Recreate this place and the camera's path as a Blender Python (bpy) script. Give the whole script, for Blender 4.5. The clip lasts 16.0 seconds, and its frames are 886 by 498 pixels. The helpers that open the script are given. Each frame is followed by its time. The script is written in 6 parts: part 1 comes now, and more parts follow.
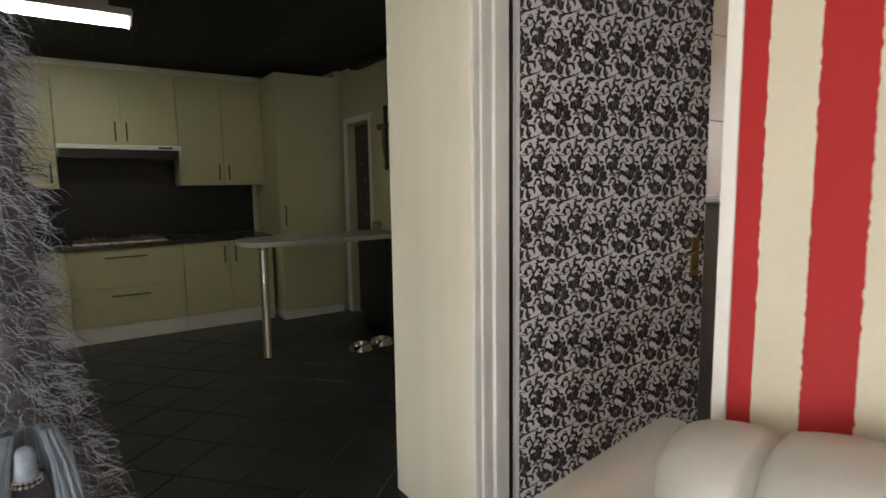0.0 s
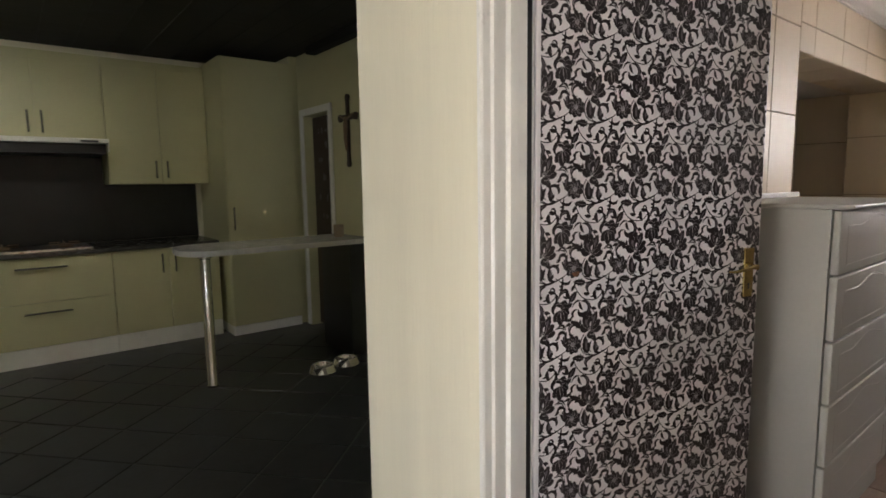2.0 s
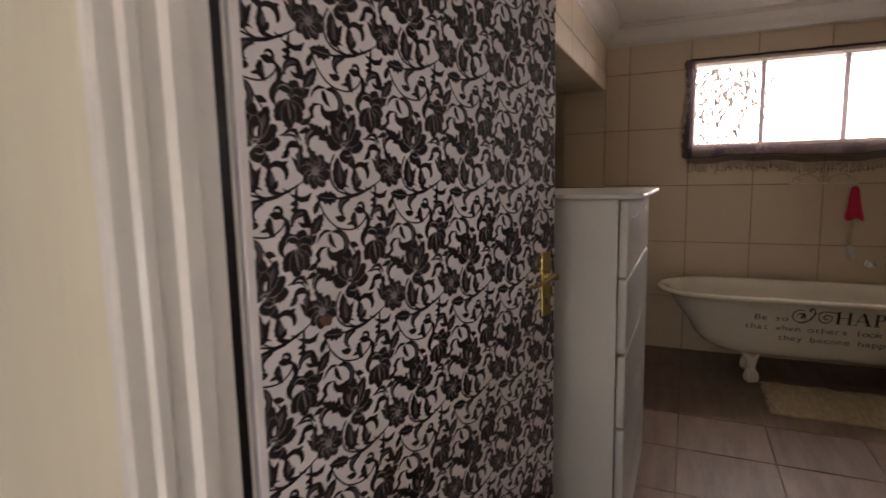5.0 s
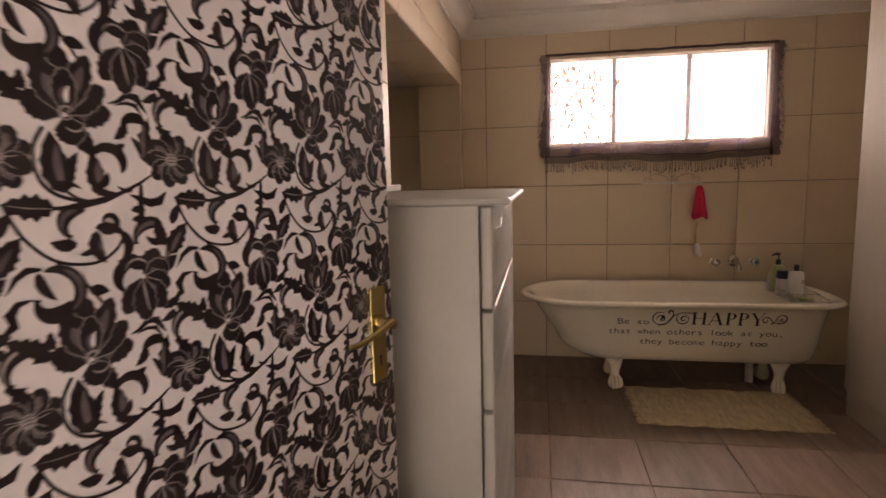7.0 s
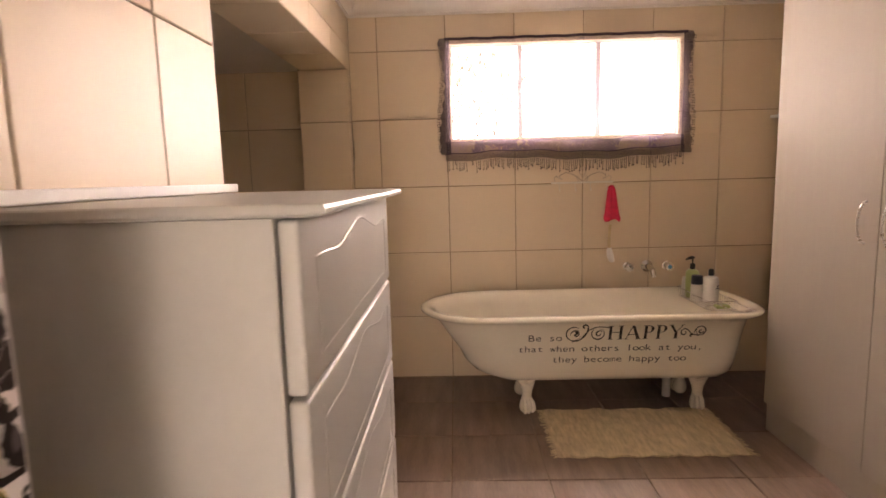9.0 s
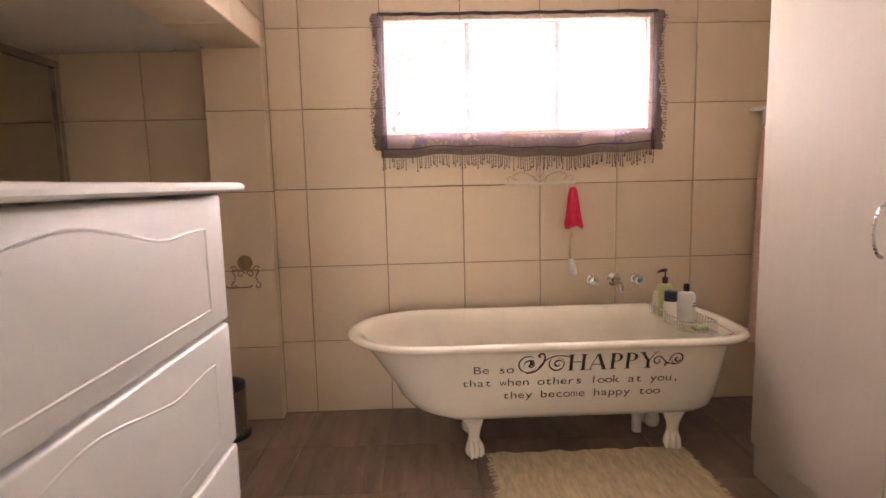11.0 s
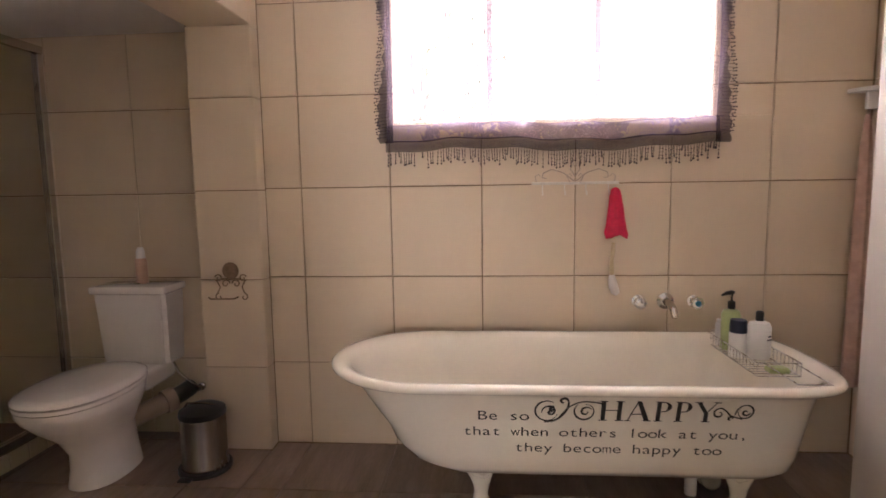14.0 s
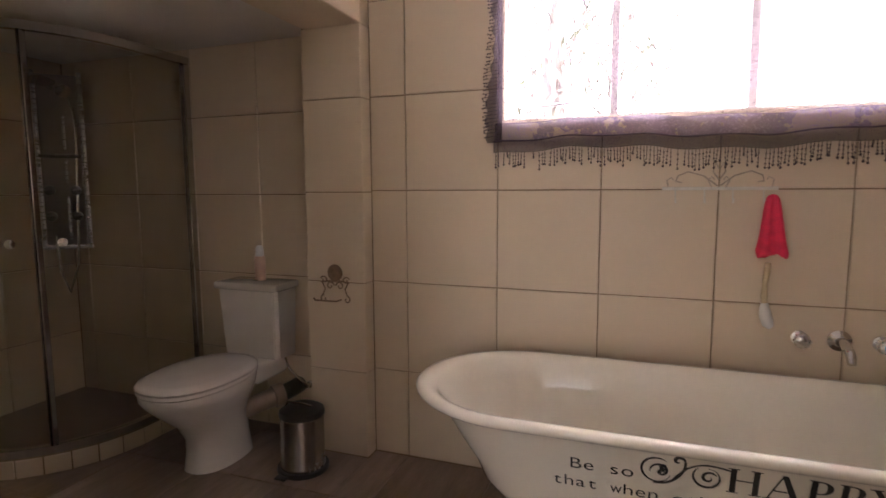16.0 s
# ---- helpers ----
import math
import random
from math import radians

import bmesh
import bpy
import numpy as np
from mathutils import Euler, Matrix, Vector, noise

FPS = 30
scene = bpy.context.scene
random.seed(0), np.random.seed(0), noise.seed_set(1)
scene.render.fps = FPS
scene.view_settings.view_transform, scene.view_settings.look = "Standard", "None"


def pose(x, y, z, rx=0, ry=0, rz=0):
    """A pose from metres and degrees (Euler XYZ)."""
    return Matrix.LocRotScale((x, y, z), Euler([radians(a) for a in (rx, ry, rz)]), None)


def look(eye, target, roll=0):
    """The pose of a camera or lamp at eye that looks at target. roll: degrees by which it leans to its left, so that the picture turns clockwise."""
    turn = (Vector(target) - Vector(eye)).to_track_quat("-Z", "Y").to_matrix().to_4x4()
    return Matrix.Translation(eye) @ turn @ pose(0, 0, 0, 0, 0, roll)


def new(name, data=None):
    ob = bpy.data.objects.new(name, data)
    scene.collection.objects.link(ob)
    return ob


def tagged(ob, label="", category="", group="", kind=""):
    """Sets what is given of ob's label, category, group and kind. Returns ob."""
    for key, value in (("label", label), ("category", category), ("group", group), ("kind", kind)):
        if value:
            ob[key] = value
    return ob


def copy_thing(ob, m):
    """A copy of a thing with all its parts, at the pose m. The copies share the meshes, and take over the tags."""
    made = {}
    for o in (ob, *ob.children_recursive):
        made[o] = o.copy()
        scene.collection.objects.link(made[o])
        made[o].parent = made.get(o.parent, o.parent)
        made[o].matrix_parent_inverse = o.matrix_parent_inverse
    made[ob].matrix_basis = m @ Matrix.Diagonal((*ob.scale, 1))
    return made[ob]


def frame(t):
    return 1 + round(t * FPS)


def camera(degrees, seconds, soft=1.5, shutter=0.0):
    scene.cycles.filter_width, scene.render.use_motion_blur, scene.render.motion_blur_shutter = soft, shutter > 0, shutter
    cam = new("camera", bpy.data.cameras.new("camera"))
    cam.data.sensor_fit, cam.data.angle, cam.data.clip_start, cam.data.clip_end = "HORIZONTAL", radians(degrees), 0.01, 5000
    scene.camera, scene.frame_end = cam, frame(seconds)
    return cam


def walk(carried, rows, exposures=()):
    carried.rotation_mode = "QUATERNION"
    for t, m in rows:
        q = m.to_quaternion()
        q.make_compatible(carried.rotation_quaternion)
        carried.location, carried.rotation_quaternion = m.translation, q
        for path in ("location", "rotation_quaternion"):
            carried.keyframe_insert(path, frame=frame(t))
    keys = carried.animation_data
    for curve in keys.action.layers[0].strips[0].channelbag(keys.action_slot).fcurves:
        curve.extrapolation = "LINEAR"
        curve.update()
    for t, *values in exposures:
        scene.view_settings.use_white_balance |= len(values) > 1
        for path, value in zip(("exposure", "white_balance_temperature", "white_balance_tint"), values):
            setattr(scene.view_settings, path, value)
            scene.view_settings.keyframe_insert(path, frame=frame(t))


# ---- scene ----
cam = camera(78.2, 16.0, soft=1.6, shutter=0.5)
METRES, EYE, TILT, LEAN, TURN = 3.43, 1.325, 0.0, 0.0, -34.2
ROWS = [
    (0.0, 0.0, 0.0, 0.0, -0.1, -6.66, 0.84),
    (0.5, -0.0074, 0.041, -0.0003, -0.41, -6.68, 0.79),
    (1.0, -0.0112, 0.0764, -0.0007, -0.98, -6.71, 0.81),
    (1.5, -0.0192, 0.1144, -0.001, -2.19, -6.71, 0.79),
    (2.0, -0.0266, 0.1473, -0.0012, -4.4, -6.77, 0.84),
    (2.5, -0.0284, 0.1778, -0.003, -8.16, -6.79, 0.86),
    (3.0, -0.0233, 0.2099, -0.0039, -12.24, -6.81, 1.0),
    (5.5, 0.0526, 0.3595, -0.0118, -36.22, -7.33, 1.21),
    (6.0, 0.0799, 0.3832, -0.0118, -40.17, -7.35, 1.36),
    (6.5, 0.1075, 0.4014, -0.0121, -43.53, -7.38, 1.4),
    (7.0, 0.1314, 0.4185, -0.0139, -45.76, -7.32, 1.45),
    (7.5, 0.1612, 0.4406, -0.0156, -48.26, -7.36, 1.45),
    (8.0, 0.1896, 0.4601, -0.0166, -50.81, -7.37, 1.44),
    (8.5, 0.2262, 0.4711, -0.0185, -52.96, -7.39, 1.46),
    (9.0, 0.2600, 0.4757, -0.0183, -54.45, -7.41, 1.52),
    (11.5, 0.4326, 0.5201, -0.0307, -57.9, -6.8, 1.27),
    (12.0, 0.4582, 0.5221, -0.0338, -57.97, -6.72, 1.24),
    (12.5, 0.4791, 0.5282, -0.0364, -57.52, -6.64, 1.16),
    (13.0, 0.4995, 0.5322, -0.0361, -56.44, -6.63, 1.08),
    (13.5, 0.5158, 0.5373, -0.0337, -54.41, -6.65, 0.99),
    (14.0, 0.5395, 0.5378, -0.0351, -51.61, -6.43, 0.89),
    (14.5, 0.5675, 0.5329, -0.0349, -47.72, -6.46, 0.77),
    (15.0, 0.5865, 0.5293, -0.0357, -43.54, -6.25, 0.62),
    (15.5, 0.6053, 0.5352, -0.0363, -39.09, -6.12, 0.37),
    (16.0, 0.621, 0.544, -0.0322, -35.86, -6.2, 0.25),
]
EXPOSURES = [(0.0, 2.3, 6100, 13), (3.0, 2.65, 6200, 15), (5.5, 1.85, 6700, 25), (6.5, 2.2, 7150, 29), (7.0, 2.6, 7450, 29), (8.5, 3.28, 7450, 30), (9.0, 3.62, 7450, 30), (11.5, 4.08, 6500, 28), (13.0, 4.15, 6100, 27), (16.0, 3.45, 5900, 24)]
walk(cam, [(t, pose(0, 0, EYE, TILT, LEAN, TURN) @ pose(METRES * x, METRES * y, METRES * z, 90 + pitch, roll, yaw)) for t, x, y, z, yaw, pitch, roll in ROWS], EXPOSURES)

# ---- light ----
world = bpy.data.worlds.new("sky")
scene.world = world
world.use_nodes = True
wn = world.node_tree
sky = wn.nodes.new("ShaderNodeTexSky")
sky.sky_type, sky.sun_disc = "NISHITA", False
sky.sun_elevation, sky.sun_rotation = radians(31), radians(266)
wn.links.new(sky.outputs[0], wn.nodes["Background"].inputs[0])
wn.nodes["Background"].inputs[1].default_value = 0.05


def lamp(name, kind, power, place, colour, **more):
    data = bpy.data.lights.new(name, kind)
    data.energy, data.color = power, colour
    for key, value in more.items():
        if key == "size":
            data.shape, data.size, data.size_y = "RECTANGLE", value[0], value[1]
        if key == "angle":
            data.angle = value
    ob = new(name, data)
    ob.matrix_world = place
    return ob


lamp("sun", "SUN", 5.0, look((-16.6, -1.0, 10), (0, 0, 0)), (1.0, 0.95, 0.88), angle=radians(0.6))
# daylight of the sky in the living room openings
lamp("living_window_light", "AREA", 6.5, look((-2.96, -2.13, 0.52), (1.3, 1.2, 0.60)), (0.84, 0.93, 1.0), size=(0.7, 0.9))
lamp("entrance_window_light", "AREA", 1.1, look((-2.96, 0.95, 0.55), (0, 0.95, 0.60)), (0.86, 0.94, 1.0), size=(1.3, 0.95))

# ---- tools ----
def mesh_of(name, bm, mat, smooth=False):
    bmesh.ops.recalc_face_normals(bm, faces=bm.faces)
    me = bpy.data.meshes.new(name)
    bm.to_mesh(me)
    bm.free()
    for m in mat if isinstance(mat, (list, tuple)) else (mat,):
        me.materials.append(m)
    if smooth:
        for p in me.polygons:
            p.use_smooth = True
    return me


def auto_smooth(me, degrees=40):
    """Smooth faces, with sharp edges where they meet at more than so many degrees."""
    bm = bmesh.new()
    bm.from_mesh(me)
    for fa in bm.faces:
        fa.smooth = True
    for ed in bm.edges:
        if len(ed.link_faces) == 2 and ed.calc_face_angle(0) > radians(degrees):
            ed.smooth = False
    bm.to_mesh(me)
    bm.free()
    return me


def put(name, bm, mat, parent=None, m=None, smooth=0):
    me = mesh_of(name, bm, mat)
    if smooth:
        auto_smooth(me, smooth)
    ob = new(name, me)
    if parent is not None:
        ob.parent = parent
    if m is not None:
        ob.matrix_basis = m
    return ob


def empty(name, m=None):
    ob = new(name)
    ob.empty_display_size = 0.1
    if m is not None:
        ob.matrix_basis = m
    return ob


def box(bm, lo, hi, bevel=0.0, seg=2, m=None, mat=0):
    lo, hi = Vector(lo), Vector(hi)
    made = bmesh.ops.create_cube(bm, size=1.0)
    vs = made["verts"]
    for v in vs:
        v.co = Vector((lo[i] + (v.co[i] + 0.5) * (hi[i] - lo[i]) for i in range(3)))
    faces = list({fa for v in vs for fa in v.link_faces})
    for fa in faces:
        fa.material_index = mat
    if bevel:
        edges = list({e for v in vs for e in v.link_edges})
        done = bmesh.ops.bevel(bm, geom=edges, offset=bevel, segments=seg, profile=0.5, affect="EDGES", material=mat)
        vs = [v for v in bm.verts if v.is_valid and v in set(vs) or v in set(done["verts"])]
    if m is not None:
        bmesh.ops.transform(bm, matrix=m, verts=[v for v in vs if v.is_valid])
    return vs


def boxed(name, lo, hi, mat, parent=None, bevel=0.0, m=None):
    bm = bmesh.new()
    box(bm, lo, hi, bevel)
    return put(name, bm, mat, parent, m)


def loft(bm, rings, close=True, cap=False, mat=0):
    """Skin rings of points, each of the same count."""
    vs = [[bm.verts.new(p) for p in ring] for ring in rings]
    n = len(rings[0])
    for a, b in zip(vs, vs[1:]):
        for i in range(n if close else n - 1):
            fa = bm.faces.new((a[i], a[(i + 1) % n], b[(i + 1) % n], b[i]))
            fa.material_index = mat
    if cap:
        for ring in (vs[0], vs[-1]):
            fa = bm.faces.new(ring)
            fa.material_index = mat
    return vs


def lathe(bm, profile, at=(0, 0, 0), n=24, m=None, mat=0):
    """Turn (radius, height) pairs round z."""
    at = Vector(at)
    rings = []
    for r, z in profile:
        ring = [at + Vector((max(r, 1e-4) * math.cos(6.2832 * i / n), max(r, 1e-4) * math.sin(6.2832 * i / n), z)) for i in range(n)]
        rings.append([m @ p for p in ring] if m is not None else ring)
    return loft(bm, rings, cap=True, mat=mat)


def tube(bm, pts, r, n=8, cap=True, mat=0):
    """A round bar along points; r may be one radius or one a point."""
    pts = [Vector(p) for p in pts]
    rs = r if isinstance(r, (list, tuple)) else [r] * len(pts)
    rings, side = [], None
    for i, p in enumerate(pts):
        way = (pts[min(i + 1, len(pts) - 1)] - pts[max(i - 1, 0)]).normalized()
        if side is None:
            side = way.orthogonal().normalized()
        side = (side - way * side.dot(way)).normalized()
        up = way.cross(side)
        rings.append([p + rs[i] * (math.cos(6.2832 * k / n) * side + math.sin(6.2832 * k / n) * up) for k in range(n)])
    return loft(bm, rings, cap=cap, mat=mat)


def extrude_profile(bm, profile, path, mat=0):
    """Skin a closed profile of (out, up) along straight runs: path of (point, out direction)."""
    rings = [[Vector(p) + Vector(o) * a + Vector((0, 0, b)) for a, b in profile] for p, o in path]
    return loft(bm, rings, cap=True, mat=mat)


# ---- materials ----
def material(name, colour, rough=0.5, metal=0.0, vary=0.12, scale=6.0, grain=60.0, bump=0.1, depth=0.002, stretch=(1, 1, 1), piece=0.0, coat=0.0, second=None, spots=0.5):
    """A surface with broad patches, a finer grain and relief; piece: how far single pieces differ."""
    mat = bpy.data.materials.new(name)
    mat.use_nodes = True
    nt = mat.node_tree
    N, L = nt.nodes, nt.links
    b = N["Principled BSDF"]
    tc, mp = N.new("ShaderNodeTexCoord"), N.new("ShaderNodeMapping")
    mp.inputs["Scale"].default_value = stretch
    L.new(tc.outputs["Object"], mp.inputs[0])
    info = N.new("ShaderNodeObjectInfo")
    off = N.new("ShaderNodeVectorMath")
    off.operation = "MULTIPLY_ADD"
    off.inputs[1].default_value = (1, 1, 1)
    sc = N.new("ShaderNodeVectorMath")
    sc.operation = "SCALE"
    sc.inputs["Scale"].default_value = 7.3 if piece else 0.0
    comb = N.new("ShaderNodeCombineXYZ")
    for k in range(3):
        L.new(info.outputs["Random"], comb.inputs[k])
    L.new(comb.outputs[0], sc.inputs[0])
    L.new(mp.outputs[0], off.inputs[0])
    L.new(sc.outputs[0], off.inputs[2])
    big, fine = N.new("ShaderNodeTexNoise"), N.new("ShaderNodeTexNoise")
    big.inputs["Scale"].default_value, big.inputs["Detail"].default_value = scale, 4
    fine.inputs["Scale"].default_value, fine.inputs["Detail"].default_value = grain, 5
    L.new(off.outputs[0], big.inputs["Vector"])
    L.new(off.outputs[0], fine.inputs["Vector"])
    ramp = N.new("ShaderNodeValToRGB")
    c = Vector(colour[:3])
    low = Vector(second[:3]) if second else c * (1 - vary * 1.6)
    ramp.color_ramp.elements[0].position, ramp.color_ramp.elements[0].color = 0.5 - spots * 0.4, (*low, 1)
    ramp.color_ramp.elements[1].position, ramp.color_ramp.elements[1].color = 0.5 + spots * 0.4, (*[min(1, v) for v in c * (1 + vary * 0.5)], 1)
    add = N.new("ShaderNodeMath")
    add.operation = "MULTIPLY_ADD"
    add.inputs[1].default_value = 0.3
    L.new(fine.outputs[0], add.inputs[0])
    half = N.new("ShaderNodeMath")
    half.operation = "MULTIPLY_ADD"
    half.inputs[1].default_value, half.inputs[2].default_value = 0.7, 0.0
    L.new(big.outputs[0], half.inputs[0])
    L.new(half.outputs[0], add.inputs[2])
    L.new(add.outputs[0], ramp.inputs[0])
    out = ramp.outputs[0]
    if piece:
        hsv = N.new("ShaderNodeHueSaturation")
        rng = N.new("ShaderNodeMapRange")
        rng.inputs["To Min"].default_value, rng.inputs["To Max"].default_value = 1 - piece, 1 + piece
        L.new(info.outputs["Random"], rng.inputs[0])
        L.new(rng.outputs[0], hsv.inputs["Value"])
        L.new(out, hsv.inputs["Color"])
        out = hsv.outputs[0]
    L.new(out, b.inputs["Base Color"])
    rr = N.new("ShaderNodeMapRange")
    rr.inputs["To Min"].default_value, rr.inputs["To Max"].default_value = max(0.02, rough - 0.1), min(1, rough + 0.1)
    L.new(add.outputs[0], rr.inputs[0])
    L.new(rr.outputs[0], b.inputs["Roughness"])
    b.inputs["Metallic"].default_value = metal
    b.inputs["Coat Weight"].default_value = coat
    b.inputs["Coat Roughness"].default_value = 0.12
    if bump:
        bp = N.new("ShaderNodeBump")
        bp.inputs["Strength"].default_value, bp.inputs["Distance"].default_value = bump, depth
        L.new(add.outputs[0], bp.inputs["Height"])
        L.new(bp.outputs[0], b.inputs["Normal"])
    return mat


def glass_mat(name, tint=(1, 1, 1), rough=0.0):
    mat = material(name, tint, rough, vary=0.0, bump=0)
    b = mat.node_tree.nodes["Principled BSDF"]
    for link in list(b.inputs["Roughness"].links) + list(b.inputs["Base Color"].links):
        mat.node_tree.links.remove(link)
    b.inputs["Base Color"].default_value, b.inputs["Roughness"].default_value = (*tint, 1), rough
    b.inputs["Transmission Weight"].default_value, b.inputs["IOR"].default_value = 1.0, 1.45
    return mat


def glow_mat(name, colour, power):
    mat = material(name, colour, 0.5, bump=0)
    b = mat.node_tree.nodes["Principled BSDF"]
    b.inputs["Emission Color"].default_value, b.inputs["Emission Strength"].default_value = (*colour, 1), power
    return mat


CREAM_PLASTER = material("cream_plaster", (0.82, 0.775, 0.63), 0.6, vary=0.06, scale=2.2, grain=60, bump=0.55, depth=0.012, stretch=(3, 3, 0.12))
WHITE_PAINT = material("white_gloss_paint", (0.85, 0.83, 0.79), 0.3, vary=0.05, scale=5, bump=0.15)
CEILING = material("ceiling_paint", (0.78, 0.74, 0.68), 0.8, vary=0.05, scale=2)
BLACK_CEILING = material("black_ceiling_boards", (0.012, 0.011, 0.010), 0.7, vary=0.3, scale=3, stretch=(1, 6, 1))
WALL_TILE = material("beige_wall_tile", (0.67, 0.55, 0.395), 0.48, vary=0.045, scale=4, grain=30, bump=0.05, piece=0.03, spots=1.0)
GROUT = material("brown_grout", (0.27, 0.185, 0.115), 0.9, vary=0.2, scale=12)
FLOOR_TILE = material("brown_floor_tile", (0.29, 0.208, 0.158), 0.38, vary=0.26, scale=9, grain=70, bump=0.2, stretch=(0.35, 2.2, 1), piece=0.10)
SLATE = material("black_slate_tile", (0.032, 0.033, 0.035), 0.40, vary=0.4, scale=6, grain=40, bump=0.5, depth=0.004, piece=0.2)
SLATE_GROUT = material("grey_floor_grout", (0.16, 0.16, 0.15), 0.9, vary=0.2)
KITCHEN_DOOR = material("cream_cabinet_laminate", (0.57, 0.54, 0.32), 0.38, vary=0.04, scale=4, bump=0.05)
FLOOR_BOUNCE = material("pale_bounce_floor", (0.64, 0.60, 0.54), 0.35, vary=0.1, scale=5)
CUPBOARD = material("pale_wood_grain_laminate", (0.41, 0.365, 0.30), 0.58, vary=0.02, scale=9, grain=30, bump=0.04, stretch=(6, 6, 0.35))
CUPBOARD.node_tree.nodes["Principled BSDF"].inputs["Specular IOR Level"].default_value = 0.15
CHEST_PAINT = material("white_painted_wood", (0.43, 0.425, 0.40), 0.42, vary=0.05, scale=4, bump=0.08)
ENAMEL = material("white_enamel", (0.83, 0.78, 0.66), 0.12, vary=0.03, scale=3, bump=0.04, coat=0.6)
ENAMEL.node_tree.nodes["Principled BSDF"].inputs["Coat Roughness"].default_value = 0.04
CHROME = material("chrome", (0.62, 0.60, 0.58), 0.12, 1.0, vary=0.05, bump=0)
BIN_STEEL = material("satin_steel", (0.27, 0.245, 0.225), 0.26, 1.0, vary=0.03, scale=3, bump=0)
STEEL = material("brushed_steel", (0.55, 0.53, 0.50), 0.28, 1.0, vary=0.05, scale=20, stretch=(1, 1, 8), bump=0.02)
BRASS = material("polished_brass", (0.66, 0.53, 0.24), 0.22, 1.0, vary=0.12, scale=14, bump=0.1)
BLACK_PLASTIC = material("black_plastic", (0.02, 0.019, 0.018), 0.4, vary=0.3)
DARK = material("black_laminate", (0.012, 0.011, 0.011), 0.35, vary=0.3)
SILVER_LEATHER = material("champagne_leather", (0.52, 0.50, 0.455), 0.42, 0.15, vary=0.06, scale=5, grain=180, bump=0.25, depth=0.001)
COUNTER = material("dark_grey_worktop", (0.07, 0.065, 0.06), 0.25, vary=0.4, scale=30)
TABLE_TOP = material("pale_grey_worktop", (0.55, 0.53, 0.50), 0.2, vary=0.12, scale=20)
FUR_BASE = material("dark_grey_knit", (0.13, 0.125, 0.135), 0.9, vary=0.4, scale=30)
# steel with the kitchen handles' shade put into its colour; also dark fittings
DARK_STEEL = material("darkened_steel", (0.16, 0.15, 0.13), 0.4, 1.0, vary=0.1)
FUR_DARK = material("charcoal_eyelash_yarn", (0.05, 0.05, 0.06), 0.7, vary=0.35, scale=25, grain=200)
FUR = material("grey_eyelash_yarn", (0.44, 0.48, 0.57), 0.7, vary=0.35, scale=25, grain=200)
TASSEL_PALE = material("silver_blue_tassel_yarn", (0.27, 0.33, 0.42), 0.4, vary=0.25, scale=40, grain=200)
TASSEL_BLUE = material("pale_blue_tassel_yarn", (0.20, 0.235, 0.29), 0.5, vary=0.3, scale=40, grain=200)
PRINT_WHITE = material("white_vinyl_ground", (0.75, 0.705, 0.715), 0.38, vary=0.05, scale=4, bump=0.1)
PRINT_BLACK = material("black_vinyl_print", (0.022, 0.014, 0.014), 0.38, vary=0.25, scale=30, bump=0.05)
PRINT_GREY = material("grey_vinyl_print", (0.13, 0.11, 0.12), 0.38, vary=0.25, scale=30, bump=0.05)
PRINT_LINE = material("pale_grey_vinyl_print", (0.36, 0.33, 0.335), 0.38, vary=0.2, scale=30, bump=0.05)
COLUMN_GREY = material("grey_shower_panel", (0.30, 0.27, 0.24), 0.40, vary=0.06)
LETTER = material("black_vinyl_letters", (0.02, 0.018, 0.018), 0.4, vary=0.1, bump=0)
MAT_COTTON = material("cream_cotton_weave", (0.68, 0.56, 0.36), 0.9, vary=0.22, scale=14, grain=160, bump=0.8, depth=0.004, stretch=(1, 4, 1))
PINK = material("pink_cotton", (0.75, 0.03, 0.09), 0.85, vary=0.18, scale=30, grain=200, bump=0.5)
IRON = material("bronze_painted_iron", (0.28, 0.19, 0.125), 0.5, 0.35, vary=0.25, scale=40)
SCROLL_IRON = material("tarnished_white_iron", (0.46, 0.38, 0.30), 0.5, vary=0.2, scale=40)
WHITE_IRON = material("white_painted_iron", (0.70, 0.66, 0.58), 0.45, vary=0.1, scale=40)
GREEN_PLASTIC = material("pale_green_plastic", (0.42, 0.50, 0.22), 0.3, vary=0.06)
NAVY = material("navy_label", (0.02, 0.025, 0.06), 0.4, vary=0.2)
WHITE_PLASTIC = material("white_plastic", (0.74, 0.72, 0.68), 0.35, vary=0.05)
PINK_PLASTIC = material("pale_pink_plastic", (0.62, 0.40, 0.30), 0.4, vary=0.1, scale=20)
BLUE_CAP = material("blue_tap_cap", (0.05, 0.25, 0.40), 0.3)
PIPE = material("brown_grey_waste_pipe", (0.36, 0.27, 0.195), 0.5, vary=0.1)
CERAMIC = material("white_ceramic", (0.78, 0.74, 0.68), 0.12, vary=0.03, coat=0.5, bump=0.03)
CURTAIN_DARK = material("plum_crochet_border", (0.075, 0.05, 0.06), 0.85, vary=0.35, scale=40, grain=200, bump=0.5)
WINDOW_FRAME = material("pale_steel_window_frame", (0.74, 0.68, 0.68), 0.5, vary=0.1)
GLASS = glass_mat("clear_glass")
SHOWER_GLASS = glass_mat("shower_glass", (0.90, 0.89, 0.86), 0.02)
SHOWER_GLASS.node_tree.nodes["Principled BSDF"].inputs["IOR"].default_value = 1.2
WOOD_DARK = material("dark_wood", (0.05, 0.03, 0.02), 0.5, vary=0.3, scale=8, stretch=(8, 8, 1))
